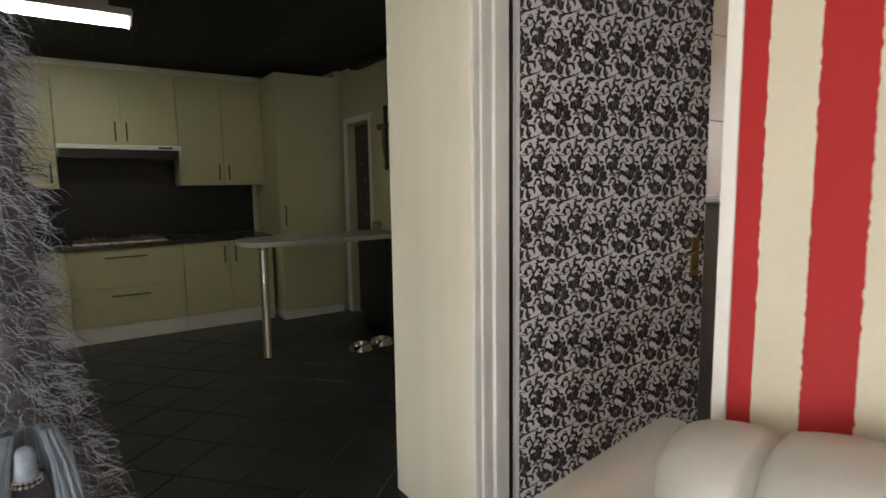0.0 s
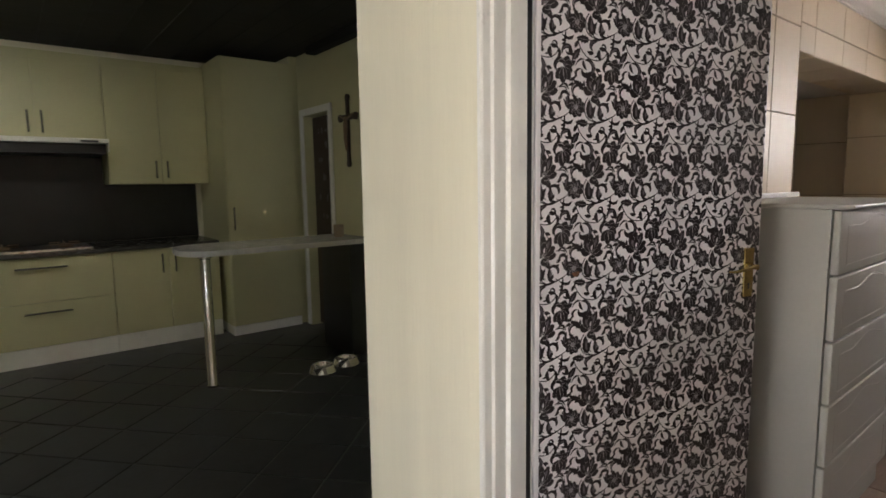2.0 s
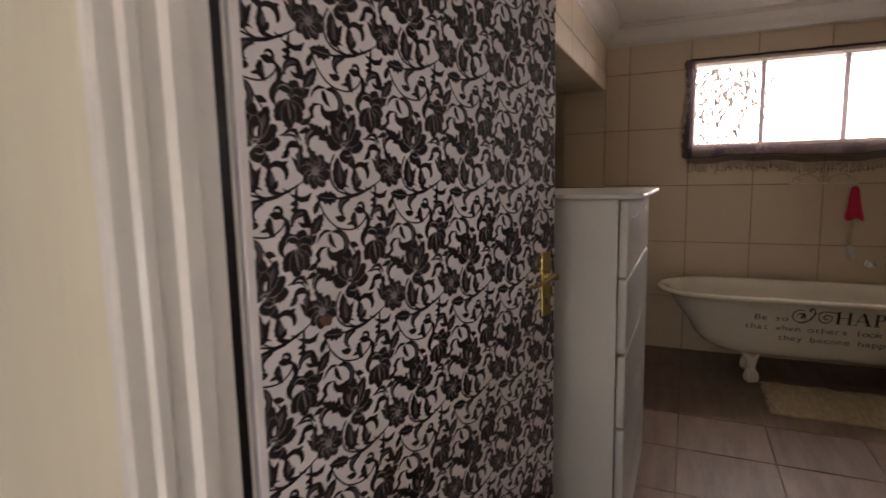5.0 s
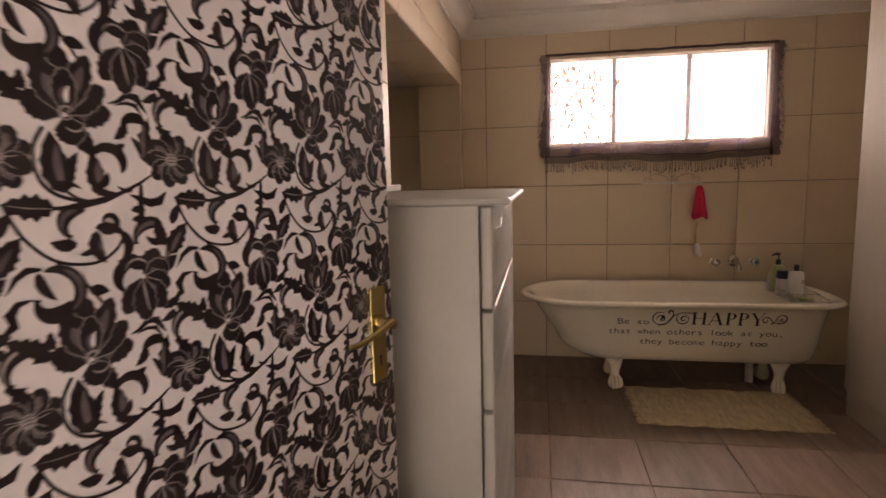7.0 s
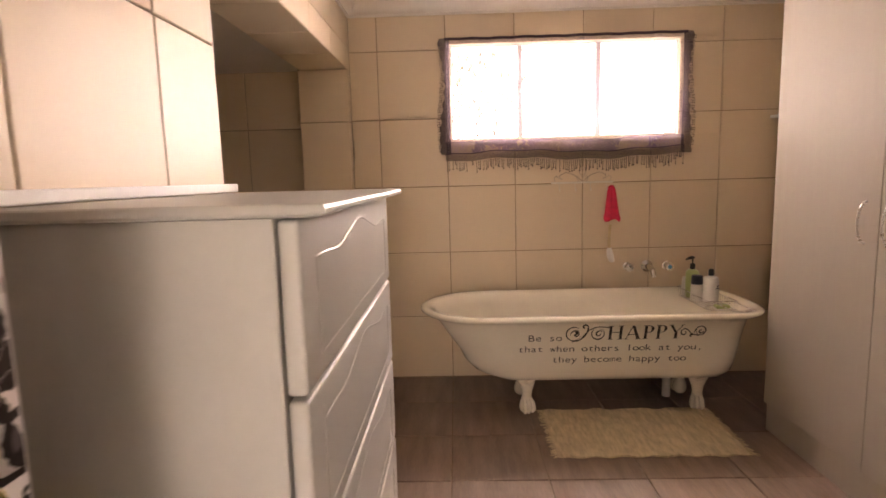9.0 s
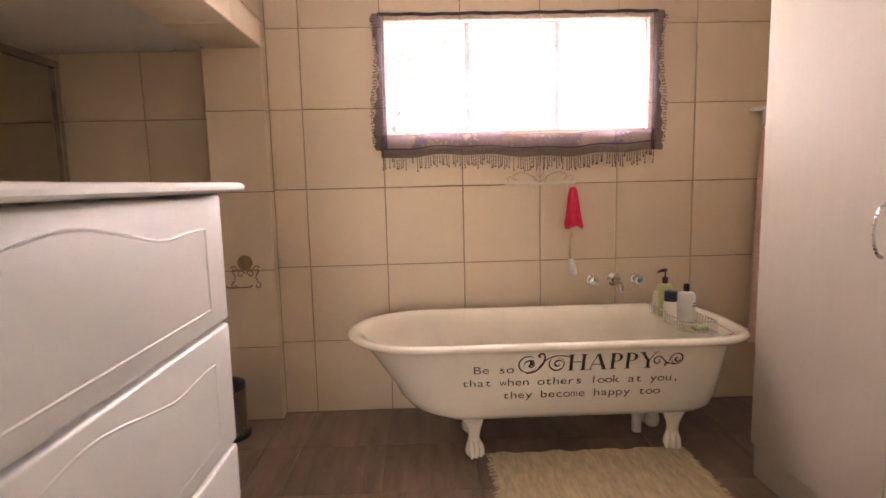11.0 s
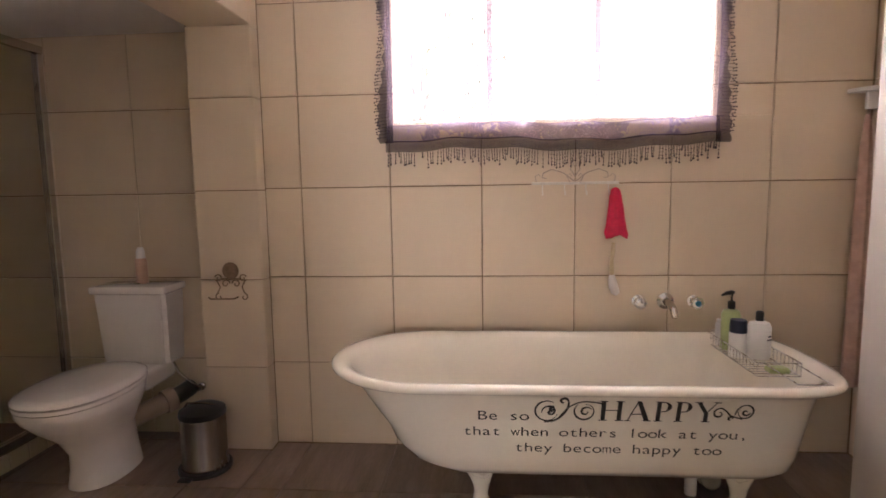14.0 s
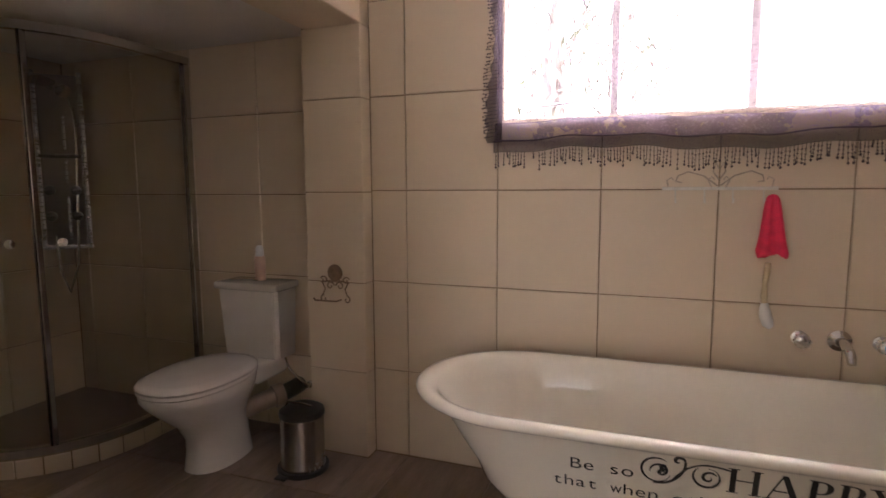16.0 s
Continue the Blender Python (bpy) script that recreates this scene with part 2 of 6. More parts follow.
TUBE_LIGHT = glow_mat("fluorescent_tube", (1.0, 0.97, 0.80), 6.5)
FOLIAGE = material("tree_leaves", (0.045, 0.055, 0.02), 0.6, vary=0.5, scale=20)
BARK = material("bark", (0.10, 0.085, 0.07), 0.9, vary=0.3, scale=20)


def stripe_material():
    """Hand-painted upright red and cream stripes with a slightly ragged edge."""
    mat = material("red_and_cream_stripes", (0.72, 0.66, 0.52), 0.6, vary=0.06, scale=3, grain=120, bump=0.25)
    nt = mat.node_tree
    N, L = nt.nodes, nt.links
    b = N["Principled BSDF"]
    base = b.inputs["Base Color"].links[0].from_socket
    tc, sep, no = N.new("ShaderNodeTexCoord"), N.new("ShaderNodeSeparateXYZ"), N.new("ShaderNodeTexNoise")
    L.new(tc.outputs["Object"], sep.inputs[0])
    L.new(tc.outputs["Object"], no.inputs["Vector"])
    no.inputs["Scale"].default_value, no.inputs["Detail"].default_value = 55, 3
    wob = N.new("ShaderNodeMath")
    wob.operation, wob.inputs[1].default_value = "MULTIPLY_ADD", 0.009
    L.new(no.outputs[0], wob.inputs[0])
    L.new(sep.outputs["Y"], wob.inputs[2])
    ph = N.new("ShaderNodeMath")
    ph.operation, ph.inputs[1].default_value = "SUBTRACT", 0.3077 + 0.0045
    L.new(wob.outputs[0], ph.inputs[0])
    md = N.new("ShaderNodeMath")
    md.operation, md.inputs[1].default_value = "FLOORED_MODULO", 0.1525
    L.new(ph.outputs[0], md.inputs[0])
    cmp_ = N.new("ShaderNodeMath")
    cmp_.operation, cmp_.inputs[1].default_value = "LESS_THAN", 0.0763
    L.new(md.outputs[0], cmp_.inputs[0])
    edge = N.new("ShaderNodeMath")
    edge.operation, edge.inputs[1].default_value = "LESS_THAN", 0.529
    L.new(wob.outputs[0], edge.inputs[0])
    both = N.new("ShaderNodeMath")
    both.operation = "MULTIPLY"
    L.new(cmp_.outputs[0], both.inputs[0])
    L.new(edge.outputs[0], both.inputs[1])
    mix = N.new("ShaderNodeMix")
    mix.data_type = "RGBA"
    L.new(both.outputs[0], mix.inputs["Factor"])
    L.new(base, mix.inputs["A"])
    mix.inputs["B"].default_value = (0.43, 0.010, 0.012, 1)
    L.new(mix.outputs["Result"], b.inputs["Base Color"])
    return mat


def sheer_material(name, colour, cover, scale, amount, through_light=0.5):
    """A thin see-through cloth with a darker drawn rose pattern."""
    mat = material(name, colour, 0.8, vary=0.1, bump=0)
    nt = mat.node_tree
    N, L = nt.nodes, nt.links
    b, out = N["Principled BSDF"], N["Material Output"]
    b.inputs["Subsurface Weight"].default_value = 0.0
    tc = N.new("ShaderNodeTexCoord")
    vo = N.new("ShaderNodeTexVoronoi")
    vo.feature, vo.inputs["Scale"].default_value = "F1", scale
    no = N.new("ShaderNodeTexNoise")
    no.inputs["Scale"].default_value, no.inputs["Detail"].default_value = scale * 0.8, 2
    ad = N.new("ShaderNodeMix")
    ad.data_type, ad.inputs["Factor"].default_value = "VECTOR", 0.09
    L.new(tc.outputs["Object"], no.inputs["Vector"])
    L.new(tc.outputs["Object"], ad.inputs["A"])
    L.new(no.outputs["Color"], ad.inputs["B"])
    L.new(ad.outputs["Result"], vo.inputs["Vector"])
    wave = N.new("ShaderNodeMath")
    wave.operation, wave.inputs[1].default_value = "MULTIPLY", 34.0
    L.new(vo.outputs["Distance"], wave.inputs[0])
    si = N.new("ShaderNodeMath")
    si.operation = "SINE"
    L.new(wave.outputs[0], si.inputs[0])
    gt = N.new("ShaderNodeMath")
    gt.operation, gt.inputs[1].default_value = "GREATER_THAN", 0.86
    L.new(si.outputs[0], gt.inputs[0])
    rng = N.new("ShaderNodeMapRange")
    rng.inputs["To Min"].default_value, rng.inputs["To Max"].default_value = cover, min(1, cover + amount)
    L.new(gt.outputs[0], rng.inputs[0])
    tr, tl, ms, mx = N.new("ShaderNodeBsdfTransparent"), N.new("ShaderNodeBsdfTranslucent"), N.new("ShaderNodeMixShader"), N.new("ShaderNodeMixShader")
    tl.inputs["Color"].default_value = (*colour, 1)
    ms.inputs[0].default_value = through_light
    L.new(b.outputs[0], ms.inputs[1])
    L.new(tl.outputs[0], ms.inputs[2])
    L.new(rng.outputs[0], mx.inputs[0])
    L.new(tr.outputs[0], mx.inputs[1])
    L.new(ms.outputs[0], mx.inputs[2])
    L.new(mx.outputs[0], out.inputs[0])
    return mat


MAT_BOARD = material("brown_hardboard", (0.22, 0.10, 0.05), 0.8, vary=0.3, scale=60)
PALE_CLOTH = material("pale_pink_cloth", (0.55, 0.36, 0.28), 0.9, vary=0.15, scale=20, bump=0.4)
STRIPES = stripe_material()
BORDER = sheer_material("plum_scarf_border", (0.11, 0.085, 0.115), 0.64, 70, 0.34)
SHEER = sheer_material("sheer_rose_scarf", (0.32, 0.26, 0.30), 0.09, 30, 0.48, 0.30)
HEM = sheer_material("plum_scarf_hem", (0.30, 0.24, 0.31), 0.54, 24, 0.30)
LACE = sheer_material("plum_lace_net", (0.10, 0.075, 0.11), 0.55, 55, 0.55)

# ---- setting ----
def structure(ob, label, category):
    return tagged(ob, label, category, kind="structure")


def holed_wall(name, axis, lo, hi, span, height, holes, mat, label):
    """A wall between lo and hi across its axis ('x' or 'y'), along span, with holes (a0, a1, z0, z1)."""
    bm = bmesh.new()
    us = sorted({span[0], span[1], *[h for ho in holes for h in ho[:2]]})
    zs = sorted({height[0], height[1], *[h for ho in holes for h in ho[2:]]})
    for u0, u1 in zip(us, us[1:]):
        for z0, z1 in zip(zs, zs[1:]):
            if any(h[0] <= u0 and u1 <= h[1] and h[2] <= z0 and z1 <= h[3] for h in holes):
                continue
            box(bm, (lo, u0, z0) if axis == "x" else (u0, lo, z0), (hi, u1, z1) if axis == "x" else (u1, hi, z1))
    bmesh.ops.remove_doubles(bm, verts=bm.verts, dist=1e-5)
    seen = {}
    for fa in bm.faces:
        seen.setdefault(tuple(sorted(v.index for v in fa.verts)), []).append(fa)
    bm.verts.index_update()
    seen = {}
    for fa in bm.faces:
        seen.setdefault(tuple(sorted(v.index for v in fa.verts)), []).append(fa)
    bmesh.ops.delete(bm, geom=[fa for g in seen.values() if len(g) > 1 for fa in g], context="FACES_ONLY")
    return structure(put(name, bm, mat), label, "wall")


TUB_WALL, PIER, ALCOVE_WALL, NORTH = 4.965, 4.885, 5.055, 1.46
SOUTH, ROW, COL = -1.10, 0.406, 0.402
GAP = 0.0042
DOOR_Y0, DOOR_Y1, DOOR_TOP = 0.575, 1.45, 2.05
WINDOW = (-0.47, 0.87, 1.485, 2.035)

wall_living = holed_wall("wall_living", "x", 1.10, 1.252, (-2.6, 2.0), (0, 2.6), [(DOOR_Y0, DOOR_Y1, -1, DOOR_TOP)], CREAM_PLASTER, "cream plastered wall round the bathroom doorway")
wall_tub = holed_wall("wall_tub", "x", TUB_WALL + 0.008, 5.20, (-1.25, 1.46), (0, 2.5), [WINDOW], GROUT, "outer bathroom wall clad in beige square tiles")
wall_alcove = holed_wall("wall_alcove", "x", ALCOVE_WALL + 0.008, 5.20, (1.46, 3.6), (0, 2.5), [], GROUT, "alcove wall clad in beige tiles behind toilet")
wall_north = holed_wall("wall_north", "y", NORTH + 0.008, 1.74, (1.252, 3.09), (0, 2.5), [], GROUT, "tiled wall beside the alcove opening")
wall_south = holed_wall("wall_south", "y", -1.25, SOUTH - 0.008, (1.252, TUB_WALL + 0.008), (0, 2.5), [], GROUT, "tiled bathroom wall behind the cupboard")
wall_alcove_back = holed_wall("wall_alcove_back", "y", 3.458, 3.6, (2.58, ALCOVE_WALL + 0.008), (0, 2.5), [], GROUT, "tiled back wall of the shower alcove")
wall_kitchen_east = holed_wall("wall_kitchen_east", "x", 2.42, 2.58, (2.0, 6.3), (0, 2.6), [(4.78, 5.29, -1, 1.96)], KITCHEN_DOOR, "cream kitchen wall with a narrow doorway")
wall_kitchen_south = holed_wall("wall_kitchen_south", "y", 1.741, 1.998, (1.252, 2.58), (0, 2.6), [], CREAM_PLASTER, "cream plastered wall between kitchen and alcove")
wall_kitchen_north = holed_wall("wall_kitchen_north", "y", 6.15, 6.30, (-3.0, 2.42), (0, 2.6), [], CREAM_PLASTER, "kitchen wall behind the cabinets")
wall_opening = holed_wall("wall_opening", "y", 1.86, 2.0, (-3.0, -0.34), (0, 2.6), [], CREAM_PLASTER, "cream wall beside the wide kitchen opening")
# added out of view, to cut living room light that reaches the kitchen
structure(boxed("opening_header", (-0.34, 1.86, 2.12), (1.10, 2.0, 2.60), CREAM_PLASTER), "unseen block added over the kitchen opening against living room light", "wall")
wall_west = holed_wall("wall_west", "x", -3.15, -3.0, (-2.6, 6.3), (0, 2.6), [(-2.52, -1.74, 0.05, 2.1), (0.05, 1.75, 0.05, 2.1)], CREAM_PLASTER, "cream living room wall with a wide window")
wall_front = holed_wall("wall_front", "y", -2.75, -2.6, (-3.15, 1.252), (0, 2.6), [], CREAM_PLASTER, "cream living room wall")
bm = bmesh.new()
box(bm, (4.893, NORTH + 0.008, 0), (ALCOVE_WALL + 0.008, 1.75, 1.91))
pier = structure(put("pier", bm, GROUT), "tiled wall pier beside the tub", "wall")
bm = bmesh.new()
box(bm, (3.09, NORTH + 0.008, 1.908), (TUB_WALL + 0.008, 1.74, 2.5))
beam = structure(put("beam", bm, GROUT), "beam clad in beige tiles over the alcove", "beam")

bm = bmesh.new()
box(bm, (1.2525, -1.25, -0.2), (5.2, 1.80, 0.012))
box(bm, (2.50, 1.80, -0.2), (5.2, 3.6, 0.012))
floor_bath = structure(put("floor_bathroom", bm, GROUT), "brown tiled bathroom floor", "floor")
# never in view; its pale colour is added to bounce light upwards
floor_living = structure(boxed("floor_living", (-3.15, -2.75, -0.2), (1.252, 1.20, 0.0), FLOOR_BOUNCE), "living room floor out of view, made pale to bounce light", "floor")
floor_kitchen = structure(boxed("floor_kitchen", (-3.15, 1.20, -0.2), (1.252, 6.3, -0.008), SLATE_GROUT), "dark slate tiled floor", "floor")
floor_kitchen_2 = structure(boxed("floor_kitchen_side", (1.252, 1.85, -0.2), (2.6, 6.3, -0.008), SLATE_GROUT), "dark slate tiled floor by the kitchen wall", "floor")
floor_kitchen_2.location.z = -0.0003
ceiling_bath = structure(boxed("ceiling_bathroom", (1.252, -1.25, 2.33), (5.2, 1.46, 2.40), CEILING), "white plastered bathroom ceiling", "ceiling")
ceiling_alcove = structure(boxed("ceiling_alcove", (2.58, 1.74, 1.93), (5.2, 3.6, 2.0), CEILING), "low white ceiling of the shower alcove", "ceiling")
ceiling_living = structure(boxed("ceiling_living", (-3.15, -2.75, 2.58), (1.252, 2.0, 2.68), CEILING), "white living room ceiling", "ceiling")
ceiling_kitchen = structure(boxed("ceiling_kitchen", (-3.15, 2.0, 2.52), (2.6, 6.3, 2.62), BLACK_CEILING), "black boarded kitchen ceiling", "ceiling")

# cornice round the bathroom ceiling
COVE = [(0, 0), (0.012, 0), (0.012, 0.012), (0.03, 0.02), (0.05, 0.05), (0.075, 0.085), (0.10, 0.10), (0.10, 0.112), (0.115, 0.112), (0.115, 0.13), (0, 0.13)]
bm = bmesh.new()
z0 = 2.20
extrude_profile(bm, COVE, [((TUB_WALL, SOUTH, z0), (-1, 1, 0)), ((TUB_WALL, NORTH, z0), (-1, -1, 0)), ((1.26, NORTH, z0), (1, -1, 0)), ((1.26, SOUTH, z0), (1, 1, 0))])
extrude_profile(bm, COVE, [((1.26, SOUTH, z0), (1, 1, 0)), ((TUB_WALL, SOUTH, z0), (-1, 1, 0))])
structure(put("cornice", bm, CEILING, smooth=50), "white moulded plaster cornice", "cornice")

# ---- bathroom: door, frame, window ----
FL = 0.02
DOOR_M = pose(1.284, 1.43, 0, 0, 0, -18.5)
door = tagged(empty("door_1", DOOR_M), "open white door covered in a black floral damask print", "door", kind="structure")
boxed("leaf", (0.0, 0.0005, 0.025), (0.795, 0.040, 2.03), PRINT_WHITE, door, 0.002)


def strip(shapes, pts, widths, layer=0):
    """Add a ribbon of changing width along points of the plane."""
    pts = [Vector((p[0], p[1])) for p in pts]
    verts = []
    for i, p in enumerate(pts):
        way = pts[min(i + 1, len(pts) - 1)] - pts[max(i - 1, 0)]
        way = way.normalized() if way.length > 1e-9 else Vector((1, 0))
        side = Vector((-way.y, way.x)) * widths[i]
        verts.append((p + side, p - side))
    shapes.append((layer, verts))


def leaf(shapes, p, q, w, bend=0.0, jag=0.0, layer=0, n=9):
    p, q = Vector(p), Vector(q)
    side = Vector((-(q - p).y, (q - p).x))
    pts = [p + (q - p) * (i / n) + side * bend * math.sin(math.pi * i / n) for i in range(n + 1)]
    ws = [0.88 * w * (math.sin(math.pi * (i / n) ** 0.75) ** 0.8 if 0 < i < n else 0.02) * (1 + (jag if i % 2 else -jag)) for i in range(n + 1)]
    strip(shapes, pts, ws, layer)


def comma(shapes, c, r, a0, turn, w, shrink=0.35, layer=0, n=16, slim=0.82):
    """A tapering scroll."""
    pts, ws = [], []
    for i in range(n + 1):
        k = i / n
        a, rr = a0 + turn * k, r * (1 - (1 - shrink) * k)
        pts.append((c[0] + rr * math.cos(a), c[1] + rr * math.sin(a)))
        ws.append(slim * w * (0.15 + math.sin(math.pi * k ** 0.7) * 0.95) if k < 0.97 else slim * w * 0.55)
    strip(shapes, pts, ws, layer)


def stem(shapes, pts, w=1.8):
    pts = [Vector(p) for p in pts]
    fine = []
    for i in range(len(pts) - 1):
        a, b, c, d = pts[max(i - 1, 0)], pts[i], pts[i + 1], pts[min(i + 2, len(pts) - 1)]
        for k in range(6):
            t = k / 6
            fine.append(0.5 * (2 * b + (c - a) * t + (2 * a - 5 * b + 4 * c - d) * t * t + (3 * b - a - 3 * c + d) * t ** 3))
    fine.append(pts[-1])
    strip(shapes, fine, [w] * len(fine))


def notched(shapes, c, a, length, w, grey=0.0):
    """A broad petal with a toothed end and a thin grey outline; grey: share of its length that is shaded."""
    c, d = Vector(c), Vector((math.cos(a), math.sin(a)))
    prof = (0.14, 0.34, 0.56, 0.78, 0.94, 0.86, 1.04, 0.84, 0.92, 0.60, 0.52, 0.06)
    run = [c + d * length * (0.06 + 0.94 * i / 11) for i in range(12)]
    strip(shapes, [c + d * length * (0.05 + 0.96 * i / 11) for i in range(12)], [w * k + 0.5 for k in prof], 3)
    strip(shapes, run, [w * k for k in prof], 0)
    if grey:
        strip(shapes, [c + d * length * (0.22 + grey * i / 4) for i in range(5)], [w * k for k in (0.04, 0.26, 0.42, 0.34, 0.05)], 1)


def damask_cell():
    """One repeat of the flower print round its daisy at 0, 0: 100 units wide, 143.8 high, y up."""
    s = []
    # long stems
    stem(s, [(24, 17), (18, 5), (19, -11), (28, -21), (45, -26)], 1.1)
    stem(s, [(32, -18), (38, -23), (48, -26)], 0.9)
    strip(s, [(16, -28), (30, -28.5), (41, -27), (54, -24.5), (65, -20.5), (77, -15), (88, -8)], [0.6, 1.3, 2.2, 2.0, 1.3, 1.0, 0.3])
    stem(s, [(1, -26), (8, -43), (23, -58), (44, -62), (58, -55), (64, -45)], 0.95)
    stem(s, [(23, -59), (37, -73), (45, -85), (53, -99)], 0.8)
    leaf(s, (39, -78), (51, -80.5), 4.0, 0.05)
    leaf(s, (72, -19), (62, -16), 1.6, 0.2)
    # peony
    base = (36, 24)
    for a, l, w, g in ((2.74, 22, 7.2, 0), (1.57, 36, 6.2, 0), (0.13, 25, 6.6, 0.3), (0.66, 28, 6.2, 0), (1.95, 31, 7.4, 0.5), (1.16, 36, 6.0, 0.6), (1.50, 25, 5.6, 0.4), (-1.02, 24, 4.6, 0.4), (-1.32, 16, 7.0, 0)):
        notched(s, base, a, 1.06 * l, 1.22 * w, g)
    comma(s, (37, 25), 4.5, 0.3, 5.6, 0.8, 0.7, layer=3)
    comma(s, (41, 21), 6.0, -2.6, 2.8, 0.7, 0.9, layer=3)
    leaf(s, (38, 31), (40, 41), 1.6, 0.1, layer=2)
    # daisy
    for k in range(9):
        notched(s, (0, 0), 0.35 + k * math.tau / 9, 18.5, 6.6, 0.55 if k % 2 else 0.0)
    for k in range(9):
        a = 0.7 + k * math.tau / 9
        strip(s, [(3.5 * math.cos(a), 3.5 * math.sin(a)), (11 * math.cos(a + 0.08), 11 * math.sin(a + 0.08))], [0.35, 0.15], 3)
    strip(s, [(-4.2, 0), (-3, 0), (-1, 0), (1, 0), (3, 0), (4.2, 0)], [0.6, 3.1, 4.2, 4.2, 3.1, 0.6], 3)
    for y in (-2.0, 0.2, 2.2):
        strip(s, [(-3.4, y), (0, y + 0.7), (3.4, y)], [0.2, 0.45, 0.2], 1)
    # fern hook over the daisy
    comma(s, (3, 28), 11.5, 0.75, 3.1, 5.0, 0.95)
    comma(s, (3, 28), 12.5, 0.9, 2.6, 1.2, 0.95, layer=3)
    leaf(s, (15, 37), (-7, 47), 5.5, 0.06, 0.25)
    leaf(s, (17, 36), (16, 47), 3.0, 0.1, 0.2)
    leaf(s, (17, 32), (5, 31), 4.0, -0.15, 0.15)
    leaf(s, (-9, 22), (2, 19), 2.6, -0.2, 0.2)
    # tulip bud
    leaf(s, (31, -20), (27, 15), 8.6, 0.04, 0.10)
    leaf(s, (33, -19), (41, 4), 4.2, 0.08, 0.12)
    leaf(s, (29, -16), (21.5, -1), 3.6, -0.1, 0.12)
    leaf(s, (31, -16), (30, 9), 2.6, 0.05, layer=1)
    leaf(s, (25, -17), (41, -18), 2.0, 0.2)
    # ringed bud
    comma(s, (57, -3), 10.0, -0.6, 4.0, 3.6, 0.98)
    leaf(s, (52, -20), (49.5, 3), 6.4, 0.06, 0.1)
    leaf(s, (53, -17), (52, 0), 3.0, 0.05, layer=1)
    leaf(s, (63, 4), (69, 9), 2.8, 0.1)
    leaf(s, (46, -17), (62, -21), 2.8, -0.1, 0.15)
    leaf(s, (50, -17), (57, -8), 3.0, -0.15)
    # broad leaf at the fork
    leaf(s, (25, -28), (-1, -25), 7.6, 0.02, 0.22)
    strip(s, [(2, -25.5), (12, -27.5), (24, -28.4)], [0.1, 0.35, 0.2], 3)
    # scrolls under the fork
    comma(s, (37, -39), 9.5, 1.1, 3.0, 4.6, 0.85)
    comma(s, (36, -39), 9.0, 1.5, 2.2, 1.6, 0.9, layer=1)
    leaf(s, (35, -49), (21, -47), 4.2, 0.12, 0.1)
    comma(s, (54, -38), 7.5, -2.4, 6.2, 1.9, 0.25, slim=0.9)
    leaf(s, (46, -41), (64, -47), 3.6, 0.12, 0.1)
    leaf(s, (47, -43), (51, -63), 4.6, -0.18, 0.12)
    leaf(s, (49, -48), (51, -58), 1.5, -0.15, layer=1)
    comma(s, (55, -54), 10.5, 1.0, -2.3, 3.6, 0.95)
    leaf(s, (36, -56), (47, -48), 2.2, -0.2)
    # little anchor
    strip(s, [(69, -22), (75, -25), (82, -28), (89, -27), (94, -21)], [0.3, 2.0, 2.8, 3.0, 0.3])
    strip(s, [(77, -16), (76, -26), (75, -38)], [1.0, 2.0, 2.4])
    leaf(s, (69, -32), (79, -32.5), 2.6, 0.08)
    leaf(s, (69, -38), (80, -38.5), 2.6, 0.05)
    # plume with its curl
    strip(s, [(61, 33), (67, 35), (73, 39.5), (79, 38.5), (85, 29)], [0.3, 1.2, 2.2, 2.6, 0.4])
    strip(s, [(65, 32.5), (72, 34.5), (78, 33.5), (82, 27)], [0.3, 1.1, 1.5, 0.3])
    leaf(s, (81, -2), (86, 27), 5.0, 0.05, 0.24)
    leaf(s, (80, 0), (83, 22), 2.2, 0.05, layer=1)
    comma(s, (76, 18), 8.0, 0.5, 2.8, 3.8, 0.95)
    leaf(s, (70, 22), (62, 12), 3.6, 0.15, 0.15)
    leaf(s, (79, 2), (73, 14), 2.4, -0.1, 0.1)
    # leafy sprig
    strip(s, [(93, -52), (91, -64), (88, -78)], [1.5, 2.0, 0.4], 1)
    comma(s, (81, -52), 11.5, 0.8, 2.5, 4.6, 0.95)
    comma(s, (81, -52), 11.0, 1.0, 2.0, 1.7, 0.95, layer=1)
    leaf(s, (90, -57), (85.5, -37), 4.8, 0.05, 0.1)
    leaf(s, (93, -63), (107, -43), 7.2, 0.04, 0.14)
    leaf(s, (94, -62), (103, -48), 1.8, 0.04, layer=1)
    leaf(s, (96, -43), (104, -29), 3.8, 0.06)
    leaf(s, (89, -53), (77, -49), 2.8, 0.2)
    leaf(s, (90, -74), (98, -64), 4.0, 0.1, 0.1)
    leaf(s, (89, -77), (85, -62), 3.2, -0.1)
    # great scroll
    comma(s, (21, -77), 15.0, 1.9, -4.6, 4.0, 0.72, n=26)
    comma(s, (21, -77), 14.6, 1.2, -2.4, 1.6, 0.85, layer=1)
    comma(s, (19, -80), 9.0, -0.2, -3.2, 5.4, 0.9)
    leaf(s, (13, -63), (21, -80), 3.4, -0.12, 0.05)
    strip(s, [(-3, -73), (2, -65), (8, -61), (15, -61.5)], [0.3, 1.6, 2.0, 0.8])
    strip(s, [(9, -77.5), (2, -78.5), (-2.5, -84), (-1, -90), (-10, -97)], [0.4, 1.9, 3.0, 2.6, 0.3])
    leaf(s, (-3, -93), (-17, -98), 3.6, 0.08, 0.15)
